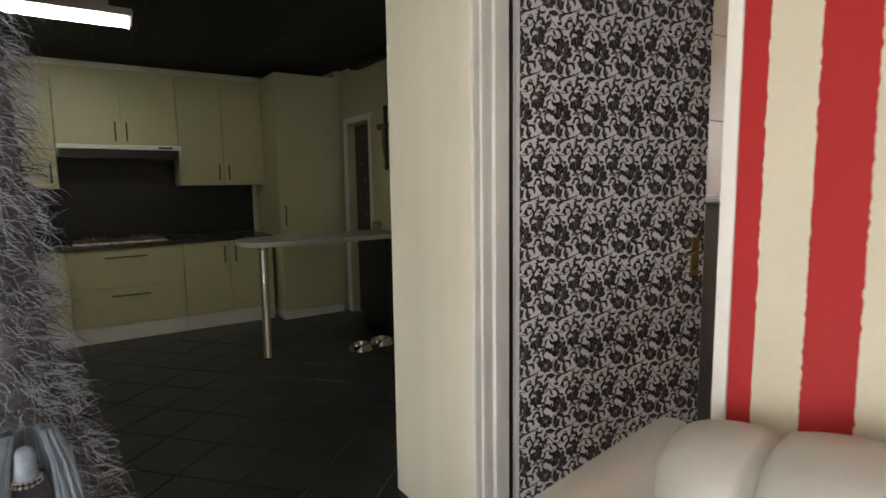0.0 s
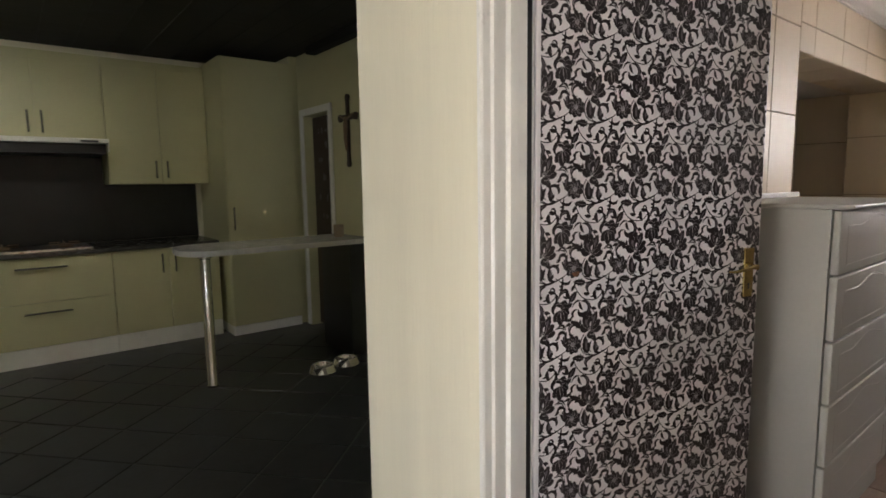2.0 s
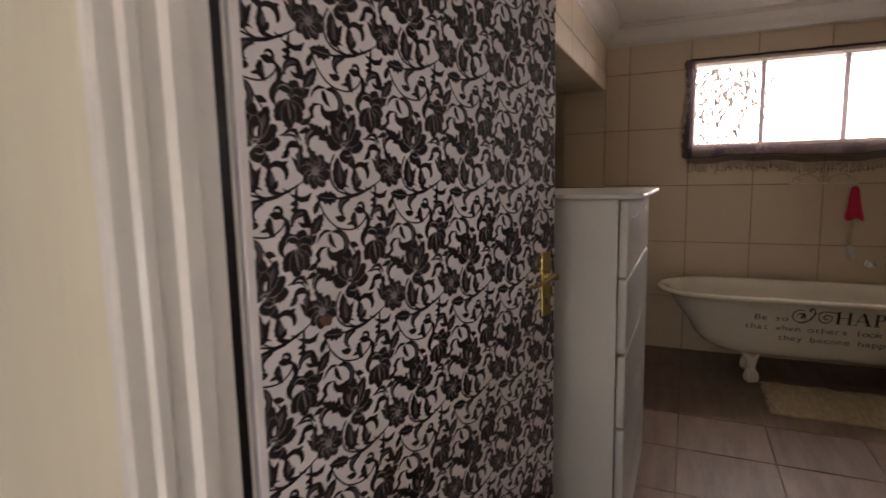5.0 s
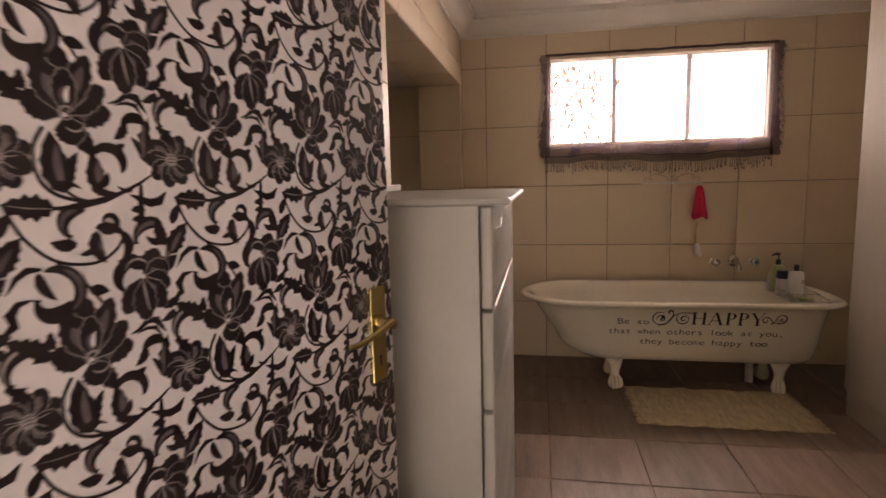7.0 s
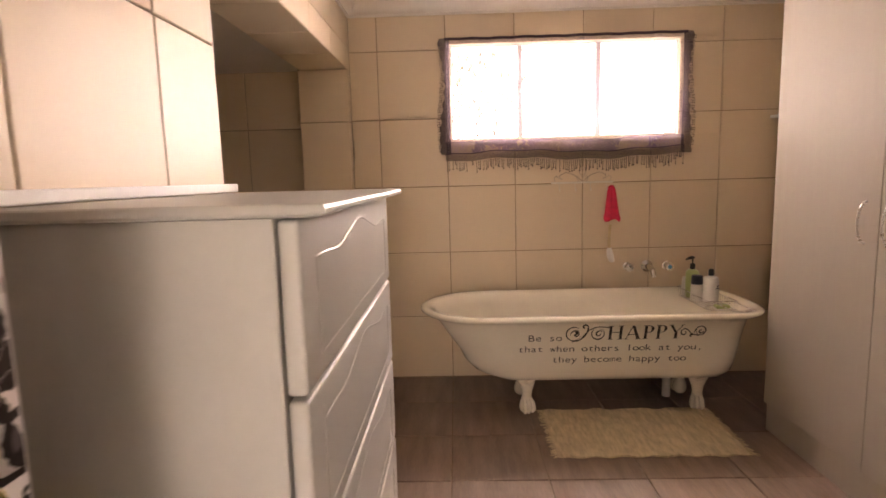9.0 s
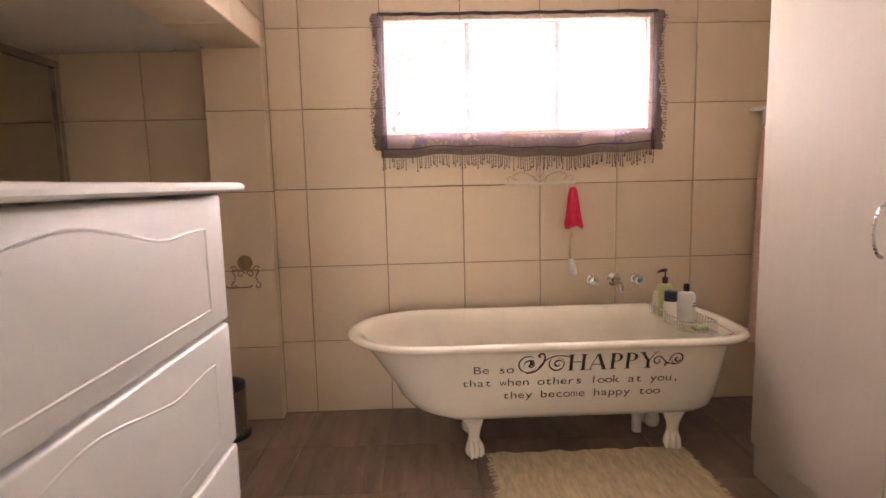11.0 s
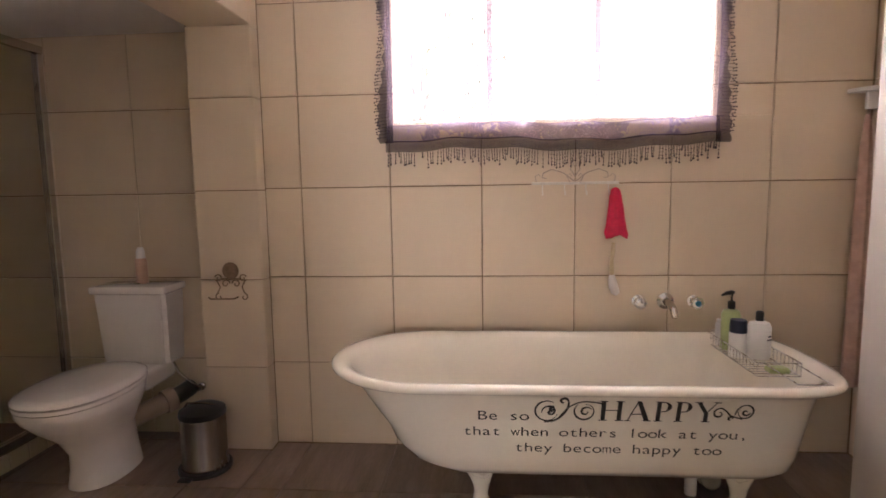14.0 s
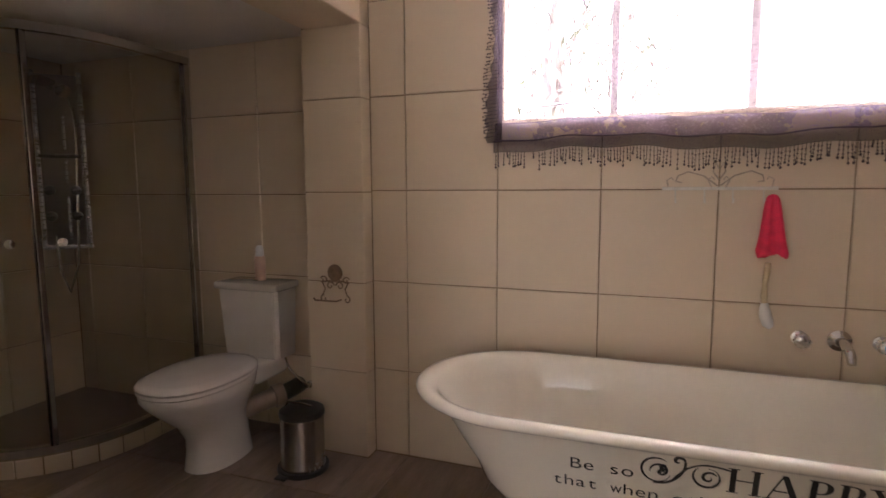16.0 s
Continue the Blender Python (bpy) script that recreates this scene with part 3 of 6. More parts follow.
    leaf(s, (-7, -101), (-18, -107), 3.0, 0.12, 0.2)
    # carnation
    c = (73, -75)
    comma(s, (66, -75), 10.0, 1.3, 2.9, 4.4, 0.95)
    for a, l, w, g in ((1.0, 20, 6.4, 0), (0.30, 19, 6.8, 0.3), (-0.45, 20, 7.0, 0), (-2.15, 26, 6.6, 0), (-1.05, 26, 7.0, 0.3), (-1.60, 29, 7.2, 0)):
        notched(s, c, a, l, 1.12 * w, g)
    leaf(s, (74, -70), (58, -63), 5.4, -0.14, 0.1)
    comma(s, (69, -71), 8.0, 0.5, 2.4, 0.8, 0.95, layer=3)
    strip(s, [(72, -76), (73, -86), (75, -98)], [0.3, 0.9, 0.2], 3)
    return s


CELL_W, CELL_H, PER = 0.1485, 0.2135, 0.001485
sets = {layer: ([], []) for layer in range(4)}
cell = damask_cell()
for i in range(-1, 7):
    for j in range(-1, 11):
        ox, oy = 0.4145 - 3 * CELL_W + i * CELL_W, 1.303 - 6 * CELL_H + j * CELL_H
        for n, (layer, rib) in enumerate(cell):
            vs, fs = sets[layer]
            base, lift = len(vs), -0.0003 - 0.000006 * n
            for a, b in rib:
                vs += [(ox + a.x * PER, lift, oy + a.y * PER), (ox + b.x * PER, lift, oy + b.y * PER)]
            fs += [(base + 2 * k, base + 2 * k + 1, base + 2 * k + 3, base + 2 * k + 2) for k in range(len(rib) - 1)]
for layer, (name, mat) in enumerate((("flower_print", PRINT_BLACK), ("petal_shading", PRINT_GREY), ("pale_spots", PRINT_WHITE), ("petal_outlines", PRINT_LINE))):
    bm = bmesh.new()
    me = bpy.data.meshes.new(name)
    me.from_pydata(sets[layer][0], [], sets[layer][1])
    bm.from_mesh(me)
    for co, no in (((0.012, 0, 0), (-1, 0, 0)), ((0.792, 0, 0), (1, 0, 0)), ((0, 0, 0.03), (0, 0, -1)), ((0, 0, 2.025), (0, 0, 1))):
        bmesh.ops.bisect_plane(bm, geom=bm.verts[:] + bm.edges[:] + bm.faces[:], plane_co=co, plane_no=no, clear_outer=True)
    ob = new(name, me)
    bm.to_mesh(me)
    bm.free()
    me.materials.append(mat)
    ob.parent = door
    tagged(ob, kind="stuff")
# a chip in the print, down to brown board
bm = bmesh.new()
bm.faces.new([bm.verts.new((0.123 + 0.011 * (1 + 0.35 * math.sin(3 * t)) * math.cos(t), -0.0019, 1.073 + 0.009 * (1 + 0.3 * math.sin(2 * t + 1)) * math.sin(t))) for t in [math.tau * k / 14 for k in range(14)]])
put("chip", bm, MAT_BOARD, door)
# brass plate with a lever and keyhole
plate = boxed("handle_plate", (0.730, -0.0065, 0.958), (0.768, 0.0005, 1.112), BRASS, door, 0.002)
bm = bmesh.new()
lathe(bm, [(0.0105, 0), (0.0105, 0.008), (0.0085, 0.012), (0.0085, 0.03), (0.0, 0.031)], n=16, m=pose(0.749, -0.0055, 1.055, 90, 0, 0))
tube(bm, [(0.755, -0.030, 1.058), (0.735, -0.034, 1.057), (0.71, -0.036, 1.053), (0.68, -0.036, 1.048), (0.655, -0.035, 1.046), (0.642, -0.031, 1.047)], [0.0062, 0.0064, 0.0058, 0.005, 0.0045, 0.0034], 10)
put("lever", bm, BRASS, door, smooth=50)
bm = bmesh.new()
lathe(bm, [(0.003, 0), (0.003, 0.0012), (0.0, 0.0013)], n=10, m=pose(0.749, -0.0062, 0.998, 90, 0, 0))
box(bm, (0.7477, -0.0076, 0.984), (0.7503, -0.0062, 0.998))
put("keyhole", bm, DARK, door)
bm = bmesh.new()
for z in (0.3, 1.0, 1.75):
    lathe(bm, [(0.006, 0), (0.006, 0.09), (0.0, 0.091)], at=(0.0, 0.046, z), n=10)
put("hinges", bm, STEEL, door, smooth=40)

# moulded white door frame in the wall
bm = bmesh.new()
for y, s in ((DOOR_Y1, -1), (DOOR_Y0, 1)):
    prof = [(1.098, 0.0), (1.098, 0.010), (1.104, 0.014), (1.128, 0.014), (1.134, 0.020), (1.150, 0.020), (1.156, 0.013), (1.180, 0.013), (1.186, 0.024), (1.214, 0.024), (1.220, 0.017), (1.252, 0.017), (1.252, 0.0)]
    loft(bm, [[(px, y + s * (d + 0.0005), z) for px, d in prof] for z in (0.0, 2.02)], cap=True)
box(bm, (1.10, DOOR_Y0 + 0.001, 2.02), (1.252, DOOR_Y1 - 0.001, 2.049), 0.002)
door_fr = structure(put("door_frame", bm, WHITE_PAINT, smooth=30), "white gloss moulded door frame with chipped paint", "door frame")
# black strip standing in for the shade in the hinge-side gap
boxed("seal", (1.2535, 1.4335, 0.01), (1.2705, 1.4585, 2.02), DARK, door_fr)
boxed("rebate", (1.2712, 1.4375, 0.01), (1.2820, 1.4700, 2.02), WHITE_PAINT, door_fr)
structure(boxed("wall_striped", (0.970, -2.6, 0.0), (1.099, 0.526, 2.58), CREAM_PLASTER), "thick wall beside the bathroom doorway", "wall")
bm = bmesh.new()
box(bm, (0.962, 0.504, 0.0), (0.9695, 0.531, 2.05), 0.002)
structure(put("trim", bm, WHITE_PAINT), "narrow white painted strip beside the doorway", "trim")
bm = bmesh.new()
box(bm, (0.965, -2.6, 0.0), (0.9695, 0.503, 2.58))
structure(put("striped_paint", bm, STRIPES), "wall painted with upright red and cream stripes", "wall")
boxed_threshold = structure(boxed("threshold", (1.10, DOOR_Y0, -0.1), (1.252, DOOR_Y1, 0.015), WHITE_PAINT, bevel=0.003), "painted doorway threshold", "trim")

# window: reveal, steel frame, panes
win = tagged(empty("window_1"), "three-pane pale painted steel window in a tiled wall", "window", kind="structure")
y0, y1, z0, z1 = WINDOW
bm = bmesh.new()
for lo, hi in (((4.995, y0, z0), (5.03, y0 + 0.012, z1)), ((4.995, y1 - 0.012, z0), (5.03, y1, z1)), ((4.995, y0 + 0.012, z0), (5.03, y1 - 0.012, z0 + 0.012)), ((4.995, y0 + 0.012, z1 - 0.012), (5.03, y1 - 0.012, z1))):
    box(bm, lo, hi, 0.003)
put("frame", bm, WINDOW_FRAME, win)
MULL = (0.455, -0.005)
for y in MULL:
    boxed("mullion", (4.997, y - 0.015, z0 + 0.012), (5.028, y + 0.015, z1 - 0.012), WINDOW_FRAME, win, 0.003)
edges_ = [y1 - 0.012, MULL[0], MULL[1], y0 + 0.012]
for a, b in zip(edges_, edges_[1:]):
    pane = boxed("pane", (5.010, b + (0.015 if b in MULL else 0), z0 + 0.012), (5.014, a - (0.015 if a in MULL else 0), z1 - 0.012), GLASS, win)
    pane.visible_shadow = False
bm = bmesh.new()
tube(bm, [(4.990, 0.80, z0 + 0.045), (4.990, 0.60, z0 + 0.06), (4.998, 0.60, z0 + 0.008)], 0.006)
put("stay", bm, STEEL, win)
bm = bmesh.new()
for lo, hi in (((4.973, y0, z0 - 0.0), (4.994, y1, z0 + 0.004)), ((4.973, y0, z1 - 0.004), (4.994, y1, z1)), ((4.973, y0, z0 + 0.004), (4.994, y0 + 0.004, z1 - 0.004)), ((4.973, y1 - 0.004, z0 + 0.004), (4.994, y1, z1 - 0.004))):
    box(bm, lo, hi)
put("reveal", bm, CREAM_PLASTER, win)
bm = bmesh.new()
for lo, hi in (((5.031, y0, z0), (5.199, y1, z0 + 0.004)), ((5.031, y0, z1 - 0.004), (5.199, y1, z1)), ((5.031, y0, z0 + 0.004), (5.199, y0 + 0.004, z1 - 0.004)), ((5.031, y1 - 0.004, z0 + 0.004), (5.199, y1, z1 - 0.004))):
    box(bm, lo, hi)
put("outer_reveal", bm, CEILING, win)


# scarf hung over the window
scarf = tagged(empty("window_scarf"), "sheer plum scarf with a beaded fringe hung over the window", "curtain")


def cloth(name, y_a, y_b, z_a, z_b, mat, nx, nz, x=4.945, ripple=0.006, edge=None):
    bm = bmesh.new()
    grid = []
    for j in range(nz + 1):
        row = []
        for i in range(nx + 1):
            u, v = i / nx, j / nz
            y, z = y_a + (y_b - y_a) * u, z_a + (z_b - z_a) * v
            sag = 0.012 * math.sin(math.pi * (y + 0.55) / 1.48 * 3 + 1) + 0.006 * math.sin(y * 23)
            w = ripple * math.sin(y * 41 + z * 3) + ripple * 0.6 * math.sin(y * 17 + z * 11)
            dz = sag * max(0, (1.62 - z) / 0.3)
            if edge:
                y += edge(u, v)
            row.append(bm.verts.new((x + w, y, z + dz)))
        grid.append(row)
    for a, b in zip(grid, grid[1:]):
        for i in range(nx):
            bm.faces.new((a[i], a[i + 1], b[i + 1], b[i]))
    ob = put(name, bm, mat, scarf, smooth=60)
    return ob


cloth("sheer", -0.485, 0.885, 1.47, 2.055, SHEER, 90, 14)
cloth("hem", -0.495, 0.90, 1.405, 1.475, HEM, 90, 4, x=4.943)
cloth("lace", -0.50, 0.905, 1.362, 1.408, LACE, 90, 3, x=4.942)
cloth("hem_seam", -0.50, 0.905, 1.403, 1.409, CURTAIN_DARK, 90, 1, x=4.940)
cloth("side_border", 0.872, 0.908, 1.40, 2.062, BORDER, 6, 60, x=4.941, edge=lambda u, v: u * (0.012 + 0.016 * math.sin(v * 7 + 0.5) + 0.006 * math.sin(v * 61)))
cloth("side_border", -0.512, -0.478, 1.36, 2.062, BORDER, 6, 60, x=4.941, edge=lambda u, v: -(1 - u) * (0.014 + 0.014 * math.sin(v * 6 + 1) + 0.006 * math.sin(v * 67)))
cloth("top_border", -0.50, 0.90, 2.050, 2.066, CURTAIN_DARK, 60, 2, x=4.940)
bm = bmesh.new()
rnd = random.Random(5)
k = 0
y = -0.495
while y < 0.905:
    if rnd.random() > 0.06:
        sag = 0.012 * math.sin(math.pi * (y + 0.55) / 1.48 * 3 + 1) + 0.006 * math.sin(y * 23)
        top = 1.366 + sag * 0.85
        length = rnd.uniform(0.045, 0.075) if rnd.random() > 0.15 else rnd.uniform(0.02, 0.04)
        x = 4.944 + rnd.uniform(-0.004, 0.004)
        lean = rnd.uniform(-0.004, 0.004)
        tube(bm, [(x, y, top), (x, y + lean * 0.4, top - length * 0.5), (x, y + lean, top - length)], 0.0012, 4)
        for f_ in (0.3, 0.55, 0.8, 1.0):
            r = 0.0030 if f_ < 1 else 0.0042
            lathe(bm, [(0.0005, -r * 1.3), (r, -r * 0.4), (r, r * 0.4), (0.0005, r * 1.3)], at=(x, y + lean * f_, top - length * f_), n=6)
    y += 0.0115
for side, yy in ((1, 0.925), (-1, -0.53)):
    z = 1.42
    while z < 2.04:
        out = 0.012 * math.sin((z - 1.4) * 10) + rnd.uniform(-0.004, 0.004)
        for q in (0.0, 0.010):
            r = 0.0036
            lathe(bm, [(0.0005, -r), (r, -r * 0.4), (r, r * 0.4), (0.0005, r)], at=(4.938, yy + side * (out + q), z + rnd.uniform(-.004, .004)), n=6)
        tube(bm, [(4.942, yy - side * 0.035, z + 0.006), (4.938, yy + side * (out + 0.01), z)], 0.001, 4)
        z += 0.014
tagged(put("bead_fringe", bm, CURTAIN_DARK, scarf, smooth=60), "dark plum beaded tassel fringe", kind="stuff")

# ---- bathroom things ----
# tall chest of drawers
chest = tagged(empty("chest_of_drawers", pose(2.262, 1.03, FL)), "tall white painted wooden chest with moulded drawer fronts", "chest of drawers")
CW, CD, CH = 0.795, 0.415, 1.203
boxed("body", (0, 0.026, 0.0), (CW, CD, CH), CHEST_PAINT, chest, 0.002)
bm = bmesh.new()
prof = [(-0.026, 0.0), (-0.036, 0.002), (-0.040, 0.005), (-0.040, 0.010), (-0.037, 0.014), (-0.032, 0.016)]
rings = [[(-o * 0 + o * 0.55, o, CH + h), (CW - o * 0.2, o, CH + h), (CW - o * 0.2, CD, CH + h), (o * 0.55, CD, CH + h)] for o, h in prof]
loft(bm, rings, cap=True)
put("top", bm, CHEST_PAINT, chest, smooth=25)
n_dr, base_h = 5, 0.12
dh = (CH - base_h) / n_dr
for k in range(n_dr):
    za = base_h + k * dh + 0.003
    zb = za + dh - 0.006
    bm = bmesh.new()
    box(bm, (0.004, -0.002, za), (CW - 0.002, 0.0235, zb), 0.006, 3)
    ix, iz0, iz1 = 0.075, za + 0.03, zb - 0.03
    top = []
    for i in range(31):
        u = i / 30
        top.append((ix + (CW - 2 * ix) * u, -0.0003, iz1 - 0.022 + 0.026 * math.exp(-((u - 0.5) / 0.17) ** 2) - 0.006 * math.exp(-((abs(u - 0.5) - 0.30) / 0.08) ** 2)))
    tube(bm, [(ix, -0.0003, iz0), *top, (CW - ix, -0.0003, iz0), (ix, -0.0003, iz0)], 0.0028, 8)
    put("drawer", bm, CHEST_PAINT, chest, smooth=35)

structure(boxed("tile_trim", (2.10, NORTH - 0.030, 1.2405), (3.108, NORTH - 0.001, 1.262), WHITE_PLASTIC, bevel=0.003), "narrow white ledge along the tiled wall", "trim")

# tall cupboard
cup = tagged(empty("cupboard", pose(2.93, -0.608, FL)), "tall pale wood-grain cupboard with two doors and arched handles", "cupboard")
boxed("body", (0.0, -0.485, 0.13), (1.27, -0.021, 2.26), CUPBOARD, cup, 0.001)
boxed("plinth", (0.01, -0.48, 0.0), (1.262, -0.012, 0.129), CUPBOARD, cup, 0.001)
for i, (a, b, hx) in enumerate(((0.003, 0.633, 0.585), (0.637, 1.268, 0.70))):
    dr = boxed("door", (a, -0.0205, 0.135), (b, 0.0, 2.255), CUPBOARD, cup, 0.0015)
    bm = bmesh.new()
    pts = [(hx, 0.0, 0.97), (hx, 0.012, 0.975), (hx, 0.024, 1.0), (hx, 0.030, 1.03), (hx, 0.030, 1.06), (hx, 0.024, 1.09), (hx, 0.012, 1.115), (hx, 0.0, 1.12)]
    tube(bm, pts, [0.006, 0.005, 0.0045, 0.0045, 0.0045, 0.0045, 0.005, 0.006], 10)
    put("handle", bm, STEEL, dr, smooth=60)

# clawfoot tub
TUB_X, RIM = 4.55, 0.585
tub = tagged(empty("bathtub", pose(TUB_X, 0, FL)), "white enamel clawfoot bathtub with black lettering on its side", "bathtub")


def tub_ring(w, yl, yr, z, n=28):
    """Outline of the tub at a height: round head, squarer foot."""
    ring = []
    cl = yl - w * 1.05
    for i in range(n + 1):
        a = -math.pi / 2 + math.pi * i / n
        ring.append((w * math.sin(a), cl + w * 1.05 * math.cos(a), z))
    rr = w * 0.85
    cr = yr + rr
    for i in range(n + 1):
        a = math.pi / 2 + math.pi * i / n
        s, c = math.sin(a), math.cos(a)
        ring.append((w * math.copysign(abs(s) ** (2 / 3.2), s), cr - rr * abs(c) ** (2 / 3.2), z))
    return ring


H = RIM - FL
OUT = [(0.300, 1.000, -0.635, H - 0.030), (0.285, 0.975, -0.622, H - 0.06), (0.268, 0.940, -0.610, H - 0.11), (0.255, 0.900, -0.600, H - 0.17), (0.242, 0.855, -0.590, H - 0.23), (0.233, 0.830, -0.580, H - 0.285), (0.215, 0.785, -0.567, H - 0.335), (0.180, 0.715, -0.537, H - 0.370), (0.125, 0.620, -0.470, H - 0.389), (0.03, 0.40, -0.32, H - 0.394)]
IN = [(0.298, 1.000, -0.638, H - 0.006), (0.285, 0.982, -0.625, H - 0.02), (0.268, 0.945, -0.605, H - 0.07), (0.248, 0.890, -0.590, H - 0.16), (0.225, 0.800, -0.570, H - 0.26), (0.19, 0.70, -0.53, H - 0.325), (0.12, 0.56, -0.43, H - 0.352), (0.03, 0.40, -0.30, H - 0.358)]
ROLL = [(0.318, 1.022, -0.655, H - 0.033), (0.335, 1.042, -0.674, H - 0.029), (0.345, 1.054, -0.686, H - 0.018), (0.345, 1.055, -0.687, H - 0.008), (0.336, 1.044, -0.677, H), (0.318, 1.022, -0.658, H + 0.001)]
bm = bmesh.new()
loft(bm, [tub_ring(*r) for r in (*OUT[::-1], *ROLL, *IN)], cap=True)
put("shell", bm, ENAMEL, tub, smooth=75)


def tub_side(y, z):
    """x of the tub's outer front side, from its middle, at a height above its base."""
    for a, b in zip(OUT, OUT[1:]):
        if b[3] <= z <= a[3]:
            t = (a[3] - z) / (a[3] - b[3])
            return -(a[0] + (b[0] - a[0]) * t)
    return -0.25


for fx, fy, rz in ((-0.118, 0.505, 20), (-0.105, -0.398, -20), (0.118, 0.505, 160), (0.105, -0.398, 200)):
    bm = bmesh.new()
    m = pose(fx, fy, 0, 0, 0, rz)
    # a shield against the tub, a curved shin, a knuckled paw
    spine = [(0.035, 0.225, 0.056, 0.020), (0.016, 0.210, 0.064, 0.026), (-0.002, 0.185, 0.058, 0.030), (-0.014, 0.160, 0.043, 0.028), (-0.016, 0.130, 0.031, 0.024), (-0.012, 0.100, 0.026, 0.023), (-0.006, 0.075, 0.028, 0.026), (-0.006, 0.055, 0.035, 0.033), (-0.006, 0.032, 0.040, 0.037), (-0.006, 0.014, 0.036, 0.035), (-0.006, 0.0, 0.024, 0.024)]
    loft(bm, [[m @ Vector((cx + b * math.cos(t), a * math.sin(t), z)) for t in [math.tau * q / 14 for q in range(14)]] for cx, z, a, b in spine], cap=True)
    for q in (-1, 0, 1):
        tube(bm, [m @ Vector(p) for p in ((-0.014, q * 0.016, 0.085), (-0.036, q * 0.022, 0.060), (-0.044, q * 0.025, 0.030), (-0.034, q * 0.021, 0.006))], [0.008, 0.012, 0.012, 0.007], 8)
    tube(bm, [m @ Vector(p) for p in ((-0.020, 0.042, 0.205), (-0.034, 0.030, 0.180), (-0.040, 0.0, 0.168), (-0.034, -0.030, 0.180), (-0.020, -0.042, 0.205))], 0.008, 8)
    put("claw_foot", bm, ENAMEL, tub, smooth=60)
bm = bmesh.new()
lathe(bm, [(0.022, 0), (0.022, 0.16), (0.03, 0.165), (0.03, 0.185), (0.0, 0.186)], at=(0.06, -0.30, 0), n=16)
put("drain_pipe", bm, WHITE_PLASTIC, tub, smooth=40)


def glyph(char, size):
    """Flat mesh data of one character of the built-in font."""
    cu = bpy.data.curves.new("glyph", "FONT")
    cu.body, cu.size, cu.resolution_u, cu.offset = char, size, 4, -0.0001
    ob = bpy.data.objects.new("glyph", cu)
    scene.collection.objects.link(ob)
    dg = bpy.context.evaluated_depsgraph_get()
    me = bpy.data.meshes.new_from_object(ob.evaluated_get(dg))
    bpy.data.objects.remove(ob)
    return me


def onto_tub(bm):
    """Wrap a flat drawing (x along the tub, y up) round the front of the tub."""
    bmesh.ops.subdivide_edges(bm, edges=[e for e in bm.edges if e.calc_length() > 0.02], cuts=3)
    for v in bm.verts:
        y, z = -v.co.x, v.co.y - FL
        v.co = Vector((tub_side(y, z) - 0.0032, y, z))


def mono_line(name, text, left, right, base, size):
    """A line of evenly spaced letters between two places along the tub."""
    pitch = (right - left) / (len(text) - 1 + 0.75)
    for i, ch in enumerate(text):
        if ch == " ":
            continue
        me = glyph(ch, size)
        xs = [v.co.x for v in me.vertices]
        mid = (min(xs) + max(xs)) / 2
        k = 1.32 if ch not in "mw" else 0.88
        bm = bmesh.new()
        bm.from_mesh(me)
        for v in bm.verts:
            v.co = Vector((left + pitch * (i + 0.37) + (v.co.x - mid) * k, base + v.co.y, 0))
        onto_tub(bm)
        put(name, bm, LETTER, tub)


mono_line("letter", "Be so", -0.505, -0.345, 0.447, 0.049)
mono_line("letter", "that when others look at you,", -0.555, 0.35, 0.388, 0.048)
mono_line("letter", "they become happy too", -0.385, 0.275, 0.328, 0.048)


def serif_word():
    """HAPPY in thin and thick strokes with serifs, cap height 1."""
    bm = bmesh.new()

    def quad(x0, y0, x1, y1, w0, w1=None):
        w1 = w1 or w0
        vs = [bm.verts.new((x0 - w0 / 2, y0, 0)), bm.verts.new((x0 + w0 / 2, y0, 0)), bm.verts.new((x1 + w1 / 2, y1, 0)), bm.verts.new((x1 - w1 / 2, y1, 0))]
        bm.faces.new(vs)

    def serif(x, y, w=0.3):
        quad(x, y - 0.02, x, y + 0.02, w)

    def bar(x0, x1, y, h=0.05):
        quad((x0 + x1) / 2, y - h / 2, (x0 + x1) / 2, y + h / 2, x1 - x0)

    thick, thin = 0.15, 0.05
    for x in (0.15, 0.72):
        quad(x, 0, x, 1, thick)
        serif(x, 0.02), serif(x, 0.98)
    bar(0.15, 0.72, 0.52)
    quad(1.02, 0, 1.36, 1, thin), quad(1.70, 0, 1.38, 1, thick + 0.03, thick)
    bar(1.14, 1.58, 0.34), serif(1.02, 0.02, 0.22), serif(1.70, 0.02, 0.30)
    for x in (2.08, 2.78):
        quad(x, 0, x, 1, thick)
        serif(x, 0.02), serif(x - 0.02, 0.98, 0.24)
        last = None
        for i in range(13):
            a = math.pi / 2 - math.pi * i / 12
            w = 0.05 + 0.10 * math.sin(math.pi * i / 12)
            o = (x + 0.14 + 0.30 * math.cos(a), 0.725 + 0.265 * math.sin(a))
            inn = (x + 0.14 + (0.30 - w) * math.cos(a), 0.725 + (0.265 - 0.05) * math.sin(a))
            pair = (bm.verts.new((*o, 0)), bm.verts.new((*inn, 0)))
            if last:
                bm.faces.new((last[0], pair[0], pair[1], last[1]))
            last = pair
        bar(x, x + 0.15, 0.965, 0.05), bar(x, x + 0.15, 0.485, 0.05)
    quad(3.42, 1, 3.72, 0.45, thick), quad(4.06, 1, 3.74, 0.45, thin), quad(3.73, 0, 3.73, 0.46, thick)
    serif(3.42, 0.98, 0.30), serif(4.06, 0.98, 0.24), serif(3.73, 0.02, 0.3)
    return bm


